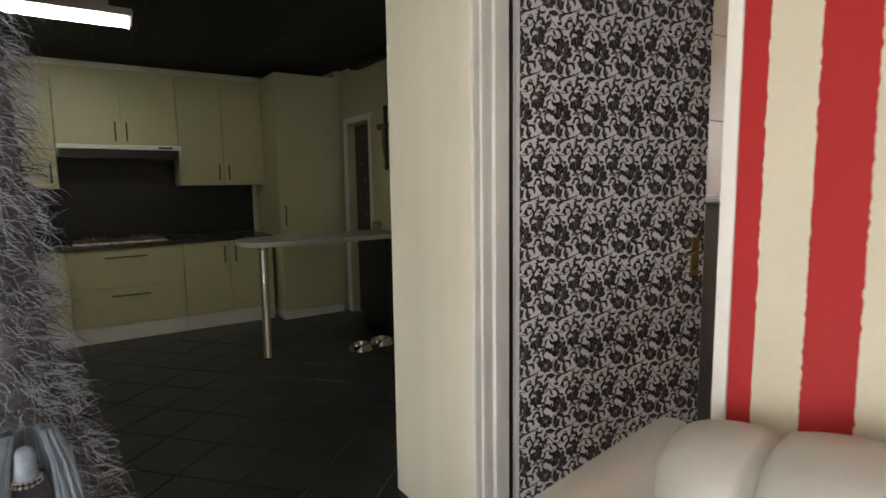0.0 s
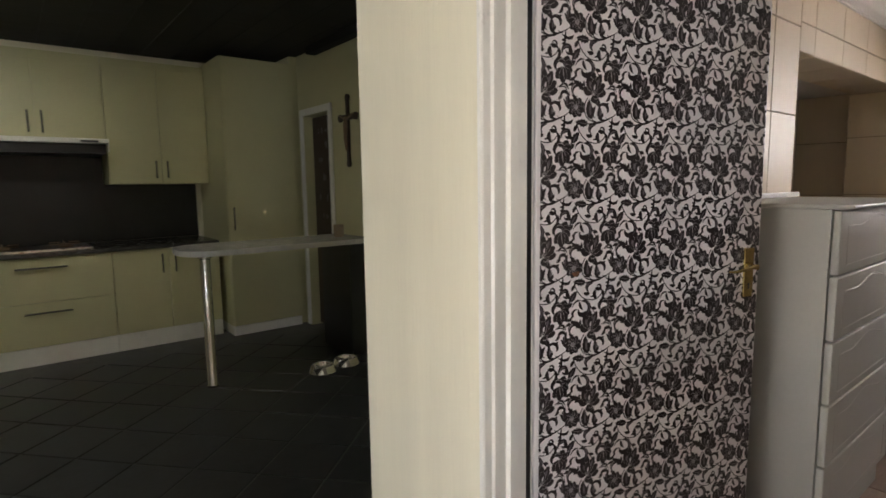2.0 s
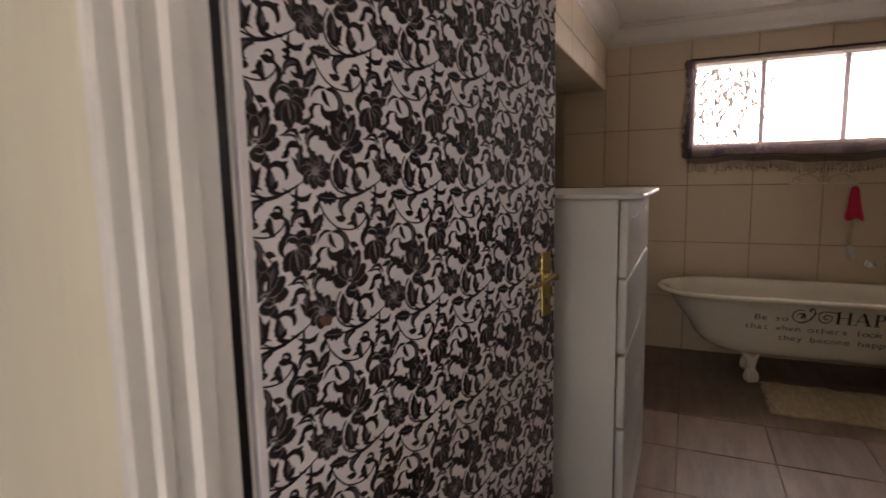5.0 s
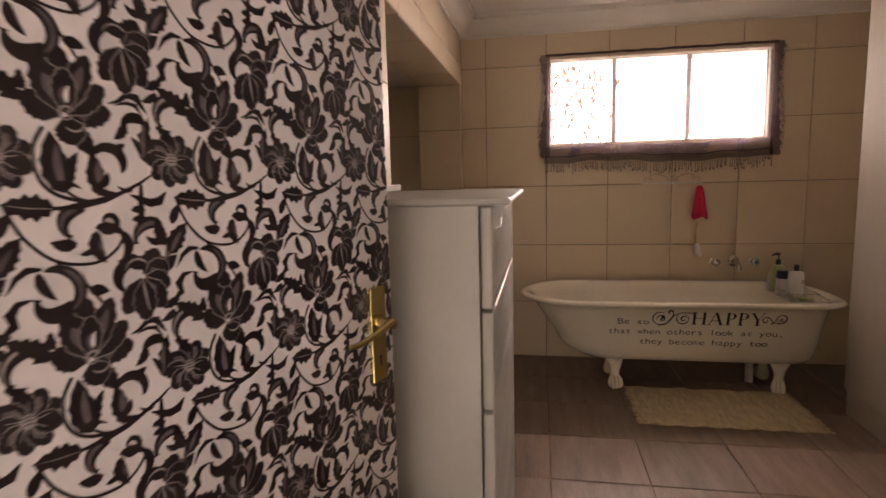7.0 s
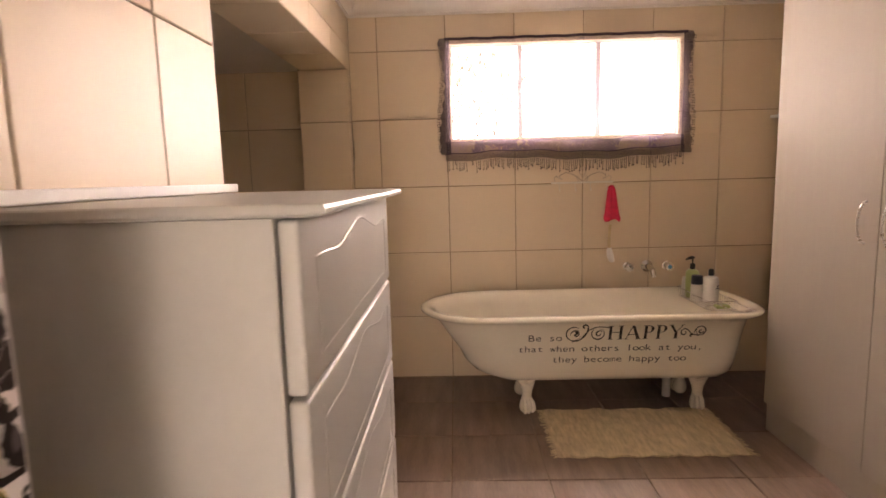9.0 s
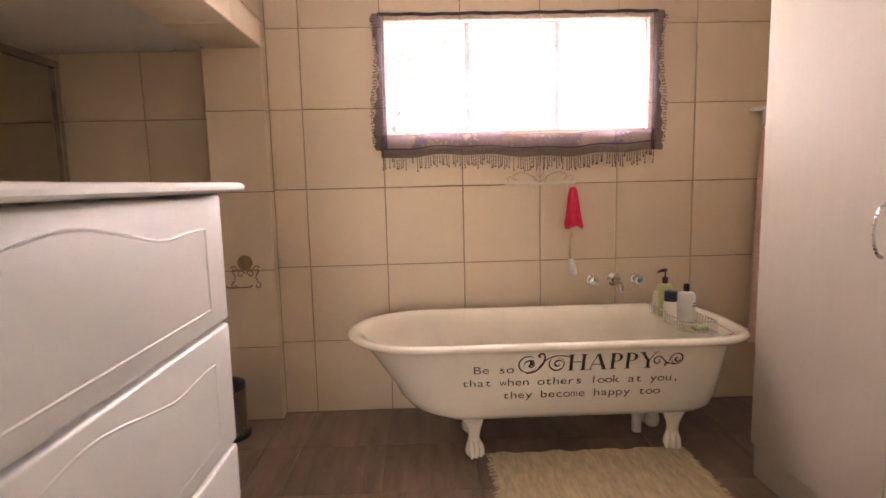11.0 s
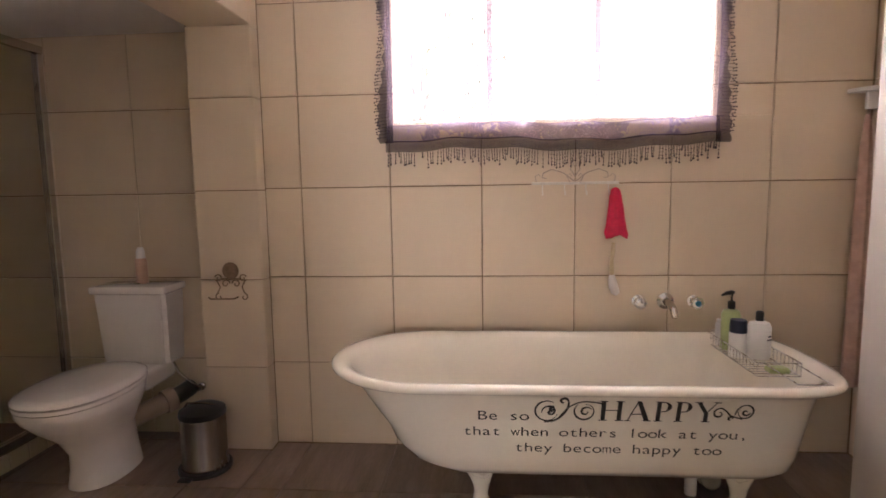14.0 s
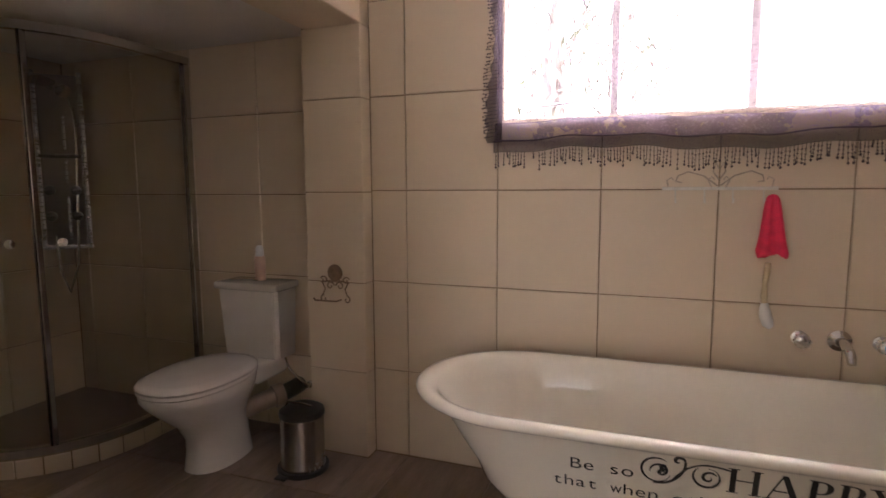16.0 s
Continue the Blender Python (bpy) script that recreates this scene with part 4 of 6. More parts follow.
bm = serif_word()
for v in bm.verts:
    v.co = Vector((-0.121 + v.co.x * 0.0893, 0.450 + v.co.y * 0.075, 0))
onto_tub(bm)
put("lettering", bm, LETTER, tub)


def ornament(name, curls, strokes):
    """Scrolls beside the large word: curls (centre, radius, start, turn, width, shrink), strokes of points and widths."""
    s = []
    for c, r, a0, turn, w, shrink in curls:
        comma(s, c, r, a0, turn, w, shrink, n=30, slim=1.0)
    for pts, w in strokes:
        stem(s, pts, w)
    bm = bmesh.new()
    for _, rib in s:
        last = None
        for a, b in rib:
            pair = [bm.verts.new((*q, 0)) for q in (a, b)]
            if last:
                bm.faces.new((last[0], pair[0], pair[1], last[1]))
            last = pair
    onto_tub(bm)
    put(name, bm, LETTER, tub)


ornament("scroll_ornament", [
    ((-0.286, 0.484), 0.038, 0.9, 5.0, 0.0030, 0.95), ((-0.277, 0.481), 0.026, 3.4, -6.4, 0.0034, 0.25), ((-0.268, 0.492), 0.010, 1.0, 5.6, 0.0045, 0.15),
    ((-0.234, 0.521), 0.016, -0.275, 5.6, 0.0046, 0.2), ((-0.166, 0.484), 0.034, 2.2, 5.6, 0.0030, 0.80), ((-0.162, 0.482), 0.020, 0.4, 6.6, 0.0036, 0.2),
    ((-0.275, 0.478), 0.007, 0.0, 6.0, 0.004, 0.1)],
    [([(-0.293, 0.443), (-0.260, 0.449), (-0.234, 0.470), (-0.220, 0.497), (-0.218, 0.520)], 0.0036), ([(-0.244, 0.462), (-0.215, 0.500), (-0.180, 0.519), (-0.144, 0.520), (-0.111, 0.514)], 0.0026)])
ornament("scroll_ornament", [
    ((0.252, 0.482), 0.019, 1.6, 6.6, 0.0030, 0.2), ((0.330, 0.489), 0.027, 2.4, -6.0, 0.0030, 0.75), ((0.332, 0.488), 0.014, 0.2, -6.6, 0.0034, 0.2), ((0.288, 0.463), 0.009, 0.0, 6.0, 0.0034, 0.15)],
    [([(0.234, 0.490), (0.252, 0.503), (0.272, 0.492), (0.284, 0.478), (0.298, 0.471), (0.325, 0.463)], 0.0026), ([(0.300, 0.478), (0.306, 0.500), (0.318, 0.513)], 0.0026)])

# taps over the tub
taps = tagged(empty("bath_taps", pose(TUB_WALL, 0, 0)), "chrome wall spout between two round tap handles", "tap")
for y, cap_ in ((-0.182, CHROME), (-0.418, BLUE_CAP)):
    m = pose(0, y, 0.70, 0, -90, 0)
    bm = bmesh.new()
    lathe(bm, [(0.026, 0), (0.026, 0.006), (0.014, 0.010), (0.012, 0.028), (0.020, 0.032), (0.024, 0.040), (0.024, 0.056), (0.018, 0.061), (0.0, 0.062)], n=20, m=m)
    for q in range(8):
        a = q * math.tau / 8
        tube(bm, [m @ Vector((0.023 * math.cos(a), 0.023 * math.sin(a), 0.036)), m @ Vector((0.023 * math.cos(a), 0.023 * math.sin(a), 0.058))], 0.0045, 6)
    put("tap_handle", bm, CHROME, taps, smooth=40)
    bm = bmesh.new()
    lathe(bm, [(0.012, 0.0625), (0.012, 0.065), (0.0, 0.066)], n=14, m=m)
    put("tap_cap", bm, cap_, taps)
bm = bmesh.new()
lathe(bm, [(0.036, 0), (0.036, 0.006), (0.024, 0.014), (0.018, 0.02), (0.0, 0.021)], n=24, m=pose(0, -0.30, 0.70, 0, -90, 0))
tube(bm, [(-0.01, -0.30, 0.70), (-0.05, -0.30, 0.70), (-0.085, -0.30, 0.694), (-0.115, -0.30, 0.678), (-0.13, -0.30, 0.655)], [0.017, 0.016, 0.016, 0.015, 0.013], 14)
put("spout", bm, CHROME, taps, smooth=50)

# hook rail with scrolls
rack = tagged(empty("hook_rail", pose(TUB_WALL, 0.092, 1.215)), "white iron hook rail with scrollwork above the tub", "hook rail")
bm = bmesh.new()
box(bm, (-0.007, -0.185, -0.006), (-0.001, 0.185, 0.006), 0.002)
for y in (-0.14, -0.045, 0.045, 0.14):
    tube(bm, [(-0.006, y, 0), (-0.012, y, -0.03), (-0.022, y, -0.05), (-0.034, y, -0.05), (-0.036, y, -0.035)], 0.0025, 6)
put("rail", bm, WHITE_IRON, rack, smooth=40)
bm = bmesh.new()
for s in (1, -1):
    tube(bm, [(-0.005, s * 0.005, 0.01), (-0.005, s * 0.05, 0.045), (-0.005, s * 0.10, 0.06), (-0.005, s * 0.135, 0.045), (-0.005, s * 0.14, 0.025), (-0.005, s * 0.12, 0.022)], 0.0026, 6)
    tube(bm, [(-0.005, 0, 0.03), (-0.005, s * 0.02, 0.06), (-0.005, s * 0.012, 0.09), (-0.005, s * 0.002, 0.07)], 0.0026, 6)
    tube(bm, [(-0.005, s * 0.02, 0.0), (-0.005, s * 0.035, 0.03), (-0.005, s * 0.022, 0.042), (-0.005, s * 0.014, 0.03)], 0.0022, 6)
    tube(bm, [(-0.005, s * 0.165, 0.006), (-0.005, s * 0.17, 0.03), (-0.005, s * 0.155, 0.04), (-0.005, s * 0.148, 0.03)], 0.0022, 6)
put("scrollwork", bm, SCROLL_IRON, rack, smooth=60)

# pink mitt and back brush hanging from the rail
mitt = tagged(empty("bath_mitt", pose(4.925, -0.072, 0.986) @ Matrix.Diagonal((1, 1.05, 0.87, 1))), "bright pink cloth bath mitt hanging from the hook rail", "mitt")
bm = bmesh.new()
rings = []
for z, w, d in ((0.240, 0.004, 0.004), (0.236, 0.012, 0.010), (0.224, 0.019, 0.014), (0.195, 0.024, 0.017), (0.15, 0.029, 0.019), (0.10, 0.034, 0.021), (0.05, 0.040, 0.023), (0.012, 0.047, 0.024), (0.0, 0.045, 0.022)):
    low_ = 1 - z / 0.24
    rings.append([(d * math.sin(t) * (1 + 0.30 * math.sin(5 * t) - 0.55 * low_ * math.exp(-((t - 4.4) / 0.22) ** 2)), -0.028 * (0.2 - z) + w * math.cos(t) * (1 + 0.05 * math.sin(7 * t)), z + low_ ** 2 * (0.012 * math.sin(4 * t) + 0.020 * math.exp(-((t - 4.4) / 0.25) ** 2))) for t in [math.tau * q / 48 for q in range(48)]])
loft(bm, rings, cap=True)
put("cloth", bm, PINK, mitt, smooth=80)
bm = bmesh.new()
tube(bm, [(0, 0, 0.222), (-0.002, 0.0, 0.236), (0.012, 0, 0.205)], 0.002, 6)
put("loop", bm, PINK, mitt)
BRISTLE_WOOD = material("yellowed_handle", (0.62, 0.50, 0.30), 0.5, vary=0.15, scale=20)
brush = tagged(empty("back_brush", pose(4.938, -0.070, 0.735)), "pale bath brush with a knotted handle hanging below the mitt", "brush")
bm = bmesh.new()
tube(bm, [(0, 0, 0.225), (0.0, 0.002, 0.19), (0.0, 0.006, 0.15), (0, 0.006, 0.11), (0, 0.003, 0.07)], [0.008, 0.010, 0.008, 0.0105, 0.009], 10)
put("handle", bm, BRISTLE_WOOD, brush, smooth=60)
bm = bmesh.new()
tube(bm, [(0, 0.004, 0.085), (0, 0.002, 0.06), (0, -0.002, 0.035), (0, -0.010, 0.012), (0, -0.02, 0.0)], [0.011, 0.018, 0.020, 0.019, 0.011], 12)
put("head", bm, WHITE_PLASTIC, brush, smooth=60)

# wire caddy across the tub with bottles
CAD = pose(4.655, -0.518, RIM)
caddy = tagged(empty("bath_caddy", CAD), "chrome wire caddy laid across the tub", "caddy")
bm = bmesh.new()
hw, hd, dp = 0.205, 0.072, 0.040
for z in (0.006, -dp):
    tube(bm, [(-hw, -hd, z), (hw, -hd, z), (hw, hd, z), (-hw, hd, z), (-hw, -hd, z)], 0.0022, 6)
for i in range(17):
    x = -hw + 2 * hw * i / 16
    tube(bm, [(x, -hd, 0.006), (x, -hd, -dp), (x, hd, -dp), (x, hd, 0.006)], 0.0017, 5)
for s in (1, -1):
    for y in (-hd * 0.7, hd * 0.7):
        tube(bm, [(s * hw, y, 0.006), (0.232 if s > 0 else -0.41, y, 0.006)], 0.0022, 6)
    end = 0.232 if s > 0 else -0.41
    tube(bm, [(end, -hd * 0.7, 0.006), (end, hd * 0.7, 0.006)], 0.0022, 6)
put("wire_frame", bm, STEEL, caddy, smooth=60)


def bottle(name, label, x, y, prof, mat, cap_prof, cap_mat, z=RIM - 0.040 + 0.0020, pump=False, flat=1.0):
    ob = tagged(empty(name, pose(x, y, z)), label, "bottle")
    bm = bmesh.new()
    lathe(bm, prof, n=24, m=Matrix.Diagonal((flat, 1, 1, 1)))
    put("body", bm, mat, ob, smooth=40)
    bm = bmesh.new()
    lathe(bm, cap_prof, n=20)
    if pump:
        h = cap_prof[-1][1]
        tube(bm, [(0, 0, h - 0.005), (0, 0, h + 0.028)], 0.004, 8)
        tube(bm, [(0.010, -0.01, h + 0.03), (0, 0.004, h + 0.032), (-0.004, 0.022, h + 0.03), (-0.006, 0.042, h + 0.022)], [0.007, 0.010, 0.008, 0.004], 8)
    put("cap", bm, cap_mat, ob, smooth=40)
    return ob


bottle("pump_bottle", "pale green pump bottle with a black pump", 4.765, -0.492, [(0.0, 0), (0.033, 0.0), (0.036, 0.004), (0.036, 0.140), (0.029, 0.156), (0.013, 0.163), (0.0, 0.164)], GREEN_PLASTIC, [(0.014, 0.163), (0.014, 0.191), (0.010, 0.195), (0.0, 0.196)], BLACK_PLASTIC, pump=True)
bl = bottle("shampoo_bottle", "white bottle with a black cap and dark label bars", 4.650, -0.545, [(0.0, 0), (0.039, 0.0), (0.043, 0.005), (0.043, 0.118), (0.036, 0.136), (0.014, 0.144), (0.0, 0.145)], WHITE_PLASTIC, [(0.014, 0.144), (0.014, 0.176), (0.010, 0.180), (0.0, 0.181)], BLACK_PLASTIC, flat=0.72)
bm = bmesh.new()
for k, w in ((0.085, 0.28), (0.072, 0.40)):
    for s in range(6):
        a0, a1 = math.pi * 1.25 + w * (s / 6 - 0.5) * 2, math.pi * 1.25 + w * ((s + 1) / 6 - 0.5) * 2
        vs = [bm.verts.new((0.0436 * 0.72 * math.cos(a), 0.0436 * math.sin(a), z)) for a, z in ((a0, k), (a1, k), (a1, k + 0.006), (a0, k + 0.006))]
        bm.faces.new(vs)
put("label_bars", bm, NAVY, bl)
bottle("lotion_bottle", "white bottle standing on a broad navy cap", 4.668, -0.478, [(0.0, 0), (0.031, 0.0), (0.033, 0.004), (0.033, 0.094), (0.0, 0.0945)], WHITE_PLASTIC, [(0.0305, 0.0947), (0.031, 0.098), (0.029, 0.140), (0.026, 0.143), (0.0, 0.144)], NAVY, flat=0.7)
bottle("cream_tube", "small white upright cream tube", 4.825, -0.475, [(0.0, 0), (0.014, 0.0), (0.016, 0.004), (0.016, 0.09), (0.0, 0.0905)], WHITE_PLASTIC, [(0.012, 0.0907), (0.012, 0.106), (0.0, 0.107)], WHITE_PLASTIC)
soap = tagged(boxed("soap", (-0.024, -0.035, 0), (0.024, 0.035, 0.020), GREEN_PLASTIC, None, 0.008, pose(4.485, -0.530, RIM - 0.038)), "pale green bar of soap in the caddy", "soap")

# woven bath mat with fringed ends
bm = bmesh.new()
rnd = random.Random(9)
nx, ny = 60, 18
grid = [[bm.verts.new((3.935 + 0.49 * j / ny + 0.006 * math.sin(i * 0.7), 0.415 - 0.83 * i / nx + 0.004 * math.sin(j), FL + 0.008 + 0.003 * math.sin(j * 2.1 + i * 0.4) + rnd.uniform(0, 0.002))) for i in range(nx + 1)] for j in range(ny + 1)]
for a, b in zip(grid, grid[1:]):
    for i in range(nx):
        bm.faces.new((a[i], a[i + 1], b[i + 1], b[i]))
low = bmesh.ops.extrude_face_region(bm, geom=bm.faces[:])
for v in low["geom"]:
    if isinstance(v, bmesh.types.BMVert):
        v.co.z = FL + 0.001
mat_ob = tagged(put("bath_mat", bm, MAT_COTTON, smooth=60), "cream woven cotton bath mat with fringed ends", "mat")
bm = bmesh.new()
for end, s in ((0.415, 1), (-0.415, -1)):
    for i in range(58):
        x = 3.938 + 0.485 * i / 57
        l, sk = rnd.uniform(0.02, 0.042), rnd.uniform(-0.012, 0.012)
        tube(bm, [(x, end - s * 0.004, FL + 0.007), (x + sk * 0.4, end + s * l * 0.5, FL + 0.006), (x + sk, end + s * l, FL + 0.003)], [0.0028, 0.0022, 0.0018], 5)
tagged(put("fringe", bm, MAT_COTTON, mat_ob), kind="stuff")

# ---- alcove: toilet, bin, shower ----
toi = tagged(empty("toilet", pose(ALCOVE_WALL - 0.003, 2.085, FL)), "white close-coupled ceramic toilet with its lid closed", "toilet")


def oval(cx, a, b, z, n=32, e=2.3):
    pts = []
    for i in range(n):
        t = math.tau * i / n
        c, s = math.cos(t), math.sin(t)
        pts.append((1.13 * cx + 1.13 * a * math.copysign(abs(c) ** (2 / e), c), 1.04 * b * math.copysign(abs(s) ** (2 / e), s) + 0.02, z))
    return pts


bm = bmesh.new()
loft(bm, [oval(-0.33, 0.15, 0.105, 0.0), oval(-0.33, 0.148, 0.102, 0.02), oval(-0.33, 0.140, 0.096, 0.07), oval(-0.335, 0.138, 0.092, 0.14), oval(-0.36, 0.150, 0.108, 0.21), oval(-0.390, 0.190, 0.148, 0.28), oval(-0.405, 0.222, 0.172, 0.335), oval(-0.41, 0.232, 0.180, 0.365), oval(-0.41, 0.232, 0.180, 0.385), oval(-0.41, 0.20, 0.15, 0.388)], cap=True)
box(bm, (-0.26, -0.115, 0.30), (-0.02, 0.115, 0.392), 0.03, 4)
put("bowl", bm, CERAMIC, toi, smooth=60)
bm = bmesh.new()
loft(bm, [oval(-0.41, 0.236, 0.184, 0.391), oval(-0.41, 0.238, 0.186, 0.398), oval(-0.41, 0.236, 0.184, 0.405)], cap=True)
put("seat", bm, CERAMIC, toi, smooth=40)
bm = bmesh.new()
loft(bm, [oval(-0.41, 0.20, 0.15, 0.4055), oval(-0.41, 0.228, 0.176, 0.4125), oval(-0.41, 0.238, 0.186, 0.414), oval(-0.41, 0.238, 0.186, 0.420), oval(-0.41, 0.230, 0.178, 0.428), oval(-0.41, 0.205, 0.155, 0.435), oval(-0.41, 0.12, 0.09, 0.439)], cap=True)
put("lid", bm, CERAMIC, toi, smooth=60)
bm = bmesh.new()
loft(bm, [[(-0.175 * kx, -0.160 * k, z), (-0.175 * kx, 0.166 * k, z), (-0.004, 0.166 * k, z), (-0.004, -0.160 * k, z)] for z, k, kx in ((0.395, 0.93, 0.86), (0.41, 0.96, 0.92), (0.70, 1.04, 1.02), (0.725, 1.04, 1.02))], cap=True)
bmesh.ops.bevel(bm, geom=[e for e in bm.edges if abs(e.verts[0].co.z - e.verts[1].co.z) > 0.005], offset=0.018, segments=3, affect="EDGES")
put("cistern", bm, CERAMIC, toi, smooth=40)
bm = bmesh.new()
box(bm, (-0.192, -0.176, 0.728), (-0.003, 0.182, 0.762), 0.010, 3)
put("cistern_lid", bm, CERAMIC, toi, smooth=40)
bm = bmesh.new()
lathe(bm, [(0.022, 0.7622), (0.022, 0.768), (0.0, 0.770)], at=(-0.09, 0.0, 0), n=18)
put("flush_button", bm, CHROME, toi, smooth=40)
bm = bmesh.new()
tube(bm, [(-0.27, -0.03, 0.185), (-0.135, -0.125, 0.215), (-0.135, -0.125, 0.215)], [0.044, 0.044, 0.044], 24)
tube(bm, [(-0.150, -0.114, 0.212), (-0.112, -0.141, 0.220)], [0.055, 0.055], 24)
put("waste_pipe", bm, PIPE, toi, smooth=40)
bm = bmesh.new()
tube(bm, [(-0.12, -0.135, 0.219), (-0.06, -0.158, 0.228), (-0.004, -0.162, 0.232)], [0.040, 0.040, 0.040], 20)
tagged(put("pipe_bend", bm, DARK_STEEL, toi, smooth=50), "dark rubber pipe bend")
bm = bmesh.new()
tube(bm, [(-0.005, -0.225, 0.24), (-0.03, -0.225, 0.24), (-0.04, -0.22, 0.25), (-0.05, -0.19, 0.275), (-0.06, -0.14, 0.33), (-0.07, -0.12, 0.40)], 0.006, 8)
lathe(bm, [(0.018, 0), (0.018, 0.012), (0.012, 0.016), (0.012, 0.04), (0.0, 0.041)], n=12, m=pose(-0.002, -0.225, 0.24, 0, -90, 0))
put("stop_valve", bm, CHROME, toi, smooth=50)
bottle("air_freshener", "pale pink spray bottle standing on the cistern", ALCOVE_WALL - 0.085, 2.075, [(0.0, 0), (0.024, 0.0), (0.026, 0.004), (0.026, 0.105), (0.022, 0.117), (0.0, 0.118)], PINK_PLASTIC, [(0.019, 0.118), (0.019, 0.150), (0.012, 0.168), (0.0, 0.169)], WHITE_PLASTIC, z=FL + 0.7625)

bin_ = tagged(empty("pedal_bin", pose(4.715, 1.685, FL) @ Matrix.Scale(1.08, 4)), "small round steel pedal bin with a black lid", "bin")
bm = bmesh.new()
lathe(bm, [(0.0, 0.02), (0.088, 0.02), (0.088, 0.03), (0.085, 0.034), (0.085, 0.215), (0.083, 0.222), (0.0, 0.223)], n=36)
put("body", bm, BIN_STEEL, bin_, smooth=40)
bm = bmesh.new()
lathe(bm, [(0.0, 0.0), (0.10, 0.0), (0.102, 0.006), (0.100, 0.018), (0.09, 0.0195), (0.0, 0.0198)], n=36)
box(bm, (-0.125, 0.0, 0.004), (-0.09, 0.05, 0.012), 0.003)
put("base", bm, BLACK_PLASTIC, bin_, smooth=40)
bm = bmesh.new()
lathe(bm, [(0.088, 0.224), (0.089, 0.232), (0.086, 0.246), (0.06, 0.260), (0.03, 0.266), (0.0, 0.267)], n=36)
put("lid", bm, BLACK_PLASTIC, bin_, smooth=40)
bm = bmesh.new()
tube(bm, [(0.02, 0.086, 0.18), (0.0, 0.094, 0.22), (-0.02, 0.05, 0.275), (-0.03, -0.02, 0.283), (-0.02, -0.06, 0.272)], 0.004, 8)
put("carry_handle", bm, BIN_STEEL, bin_, smooth=60)

hold = tagged(empty("paper_holder", pose(PIER, 1.605, 0.735)), "bronze wrought-iron toilet paper holder with a round plaque", "paper holder")
bm = bmesh.new()
lathe(bm, [(0.0, 0), (0.036, 0), (0.038, 0.004), (0.034, 0.009), (0.026, 0.007), (0.0, 0.008)], n=24, m=pose(-0.001, 0.0, 0.118, 0, -90, 0))
put("plaque", bm, IRON, hold, smooth=40)


def scroll(bm, c, r, a0, turn, thick, x=-0.006):
    pts = [(x, c[0] + r * (1 - 0.7 * i / 14) * math.cos(a0 + turn * i / 14), c[1] + r * (1 - 0.7 * i / 14) * math.sin(a0 + turn * i / 14)) for i in range(15)]
    tube(bm, pts, thick, 6)


bm = bmesh.new()
for s in (1, -1):
    scroll(bm, (s * 0.055, 0.085), 0.018, math.pi / 2 - s * 1.2, s * 6.5, 0.003)
    scroll(bm, (s * 0.024, 0.060), 0.020, math.pi / 2 + s * 1.5, -s * 6.5, 0.003)
    scroll(bm, (s * 0.058, 0.0), 0.018, math.pi / 2, -s * 5.5, 0.003)
    tube(bm, [(-0.006, s * 0.065, 0.075), (-0.006, s * 0.050, 0.045), (-0.010, s * 0.062, 0.018)], 0.003, 6)
tube(bm, [(-0.006, -0.07, 0.075), (-0.006, -0.03, 0.083), (-0.006, 0.03, 0.083), (-0.006, 0.07, 0.075)], 0.003, 6)
tube(bm, [(-0.008, -0.03, 0.0), (-0.045, -0.03, 0.0), (-0.05, 0.0, 0.0), (-0.05, 0.075, 0.0), (-0.048, 0.085, 0.008)], 0.0038, 8)
put("scrollwork", bm, IRON, hold, smooth=60)

# curved shower enclosure
SX, SY, SIZE, RAD = ALCOVE_WALL - 0.001, 3.449, 0.90, 0.53


def shower_line(off=0.0, n=20):
    """Plan of the curved front, from the toilet's wall round to the back wall."""
    r = RAD + off
    cx, cy = SX - SIZE + RAD, SY - SIZE + RAD
    pts = [(SX, SY - SIZE - off), (cx + 0.15, SY - SIZE - off)]
    pts += [(cx - r * math.sin(math.pi / 2 * i / n), cy - r * math.cos(math.pi / 2 * i / n)) for i in range(n + 1)]
    return pts + [(SX - SIZE - off, cy + 0.15), (SX - SIZE - off, SY)]


shower = tagged(empty("shower_enclosure", pose(0, 0, FL)), "corner shower with curved glass and chrome rails on a tiled kerb", "shower")


def band(name, off0, off1, za, zb, mat, part=None):
    a, b = shower_line(off0), shower_line(off1)
    if part:
        a, b = a[part[0]:part[1]], b[part[0]:part[1]]
    bm = bmesh.new()
    loft(bm, [[(*p, za), (*q, za), (*q, zb), (*p, zb)] for p, q in zip(a, b)], cap=True)
    return put(name, bm, mat, shower, smooth=30)


band("kerb", -0.06, 0.022, 0.0, 0.083, GROUT)
band("bottom_rail", -0.02, 0.018, 0.0835, 0.118, CHROME)
band("top_rail", -0.018, 0.018, 1.83, 1.865, CHROME)
for part in ((0, 12), (11, 25)):
    g = band("glass_panel", -0.003 + (0.012 if part[0] else 0), 0.003 + (0.012 if part[0] else 0), 0.1185, 1.8295, SHOWER_GLASS, part)
    g.visible_shadow = False
line = shower_line()
for k, w in ((11, 0.012), (24, 0.016)):
    bm = bmesh.new()
    p = line[min(k, len(line) - 1)]
    box(bm, (p[0] - w, p[1] - w - 0.002, 0.1185), (p[0] + w, p[1] + w, 1.829), 0.003)
    put("post", bm, CHROME, shower)
bm = bmesh.new()
box(bm, (SX - 0.035, SY - SIZE - 0.018, 0.1185), (SX - 0.001, SY - SIZE + 0.018, 1.829), 0.004)
put("post", bm, CHROME, shower)
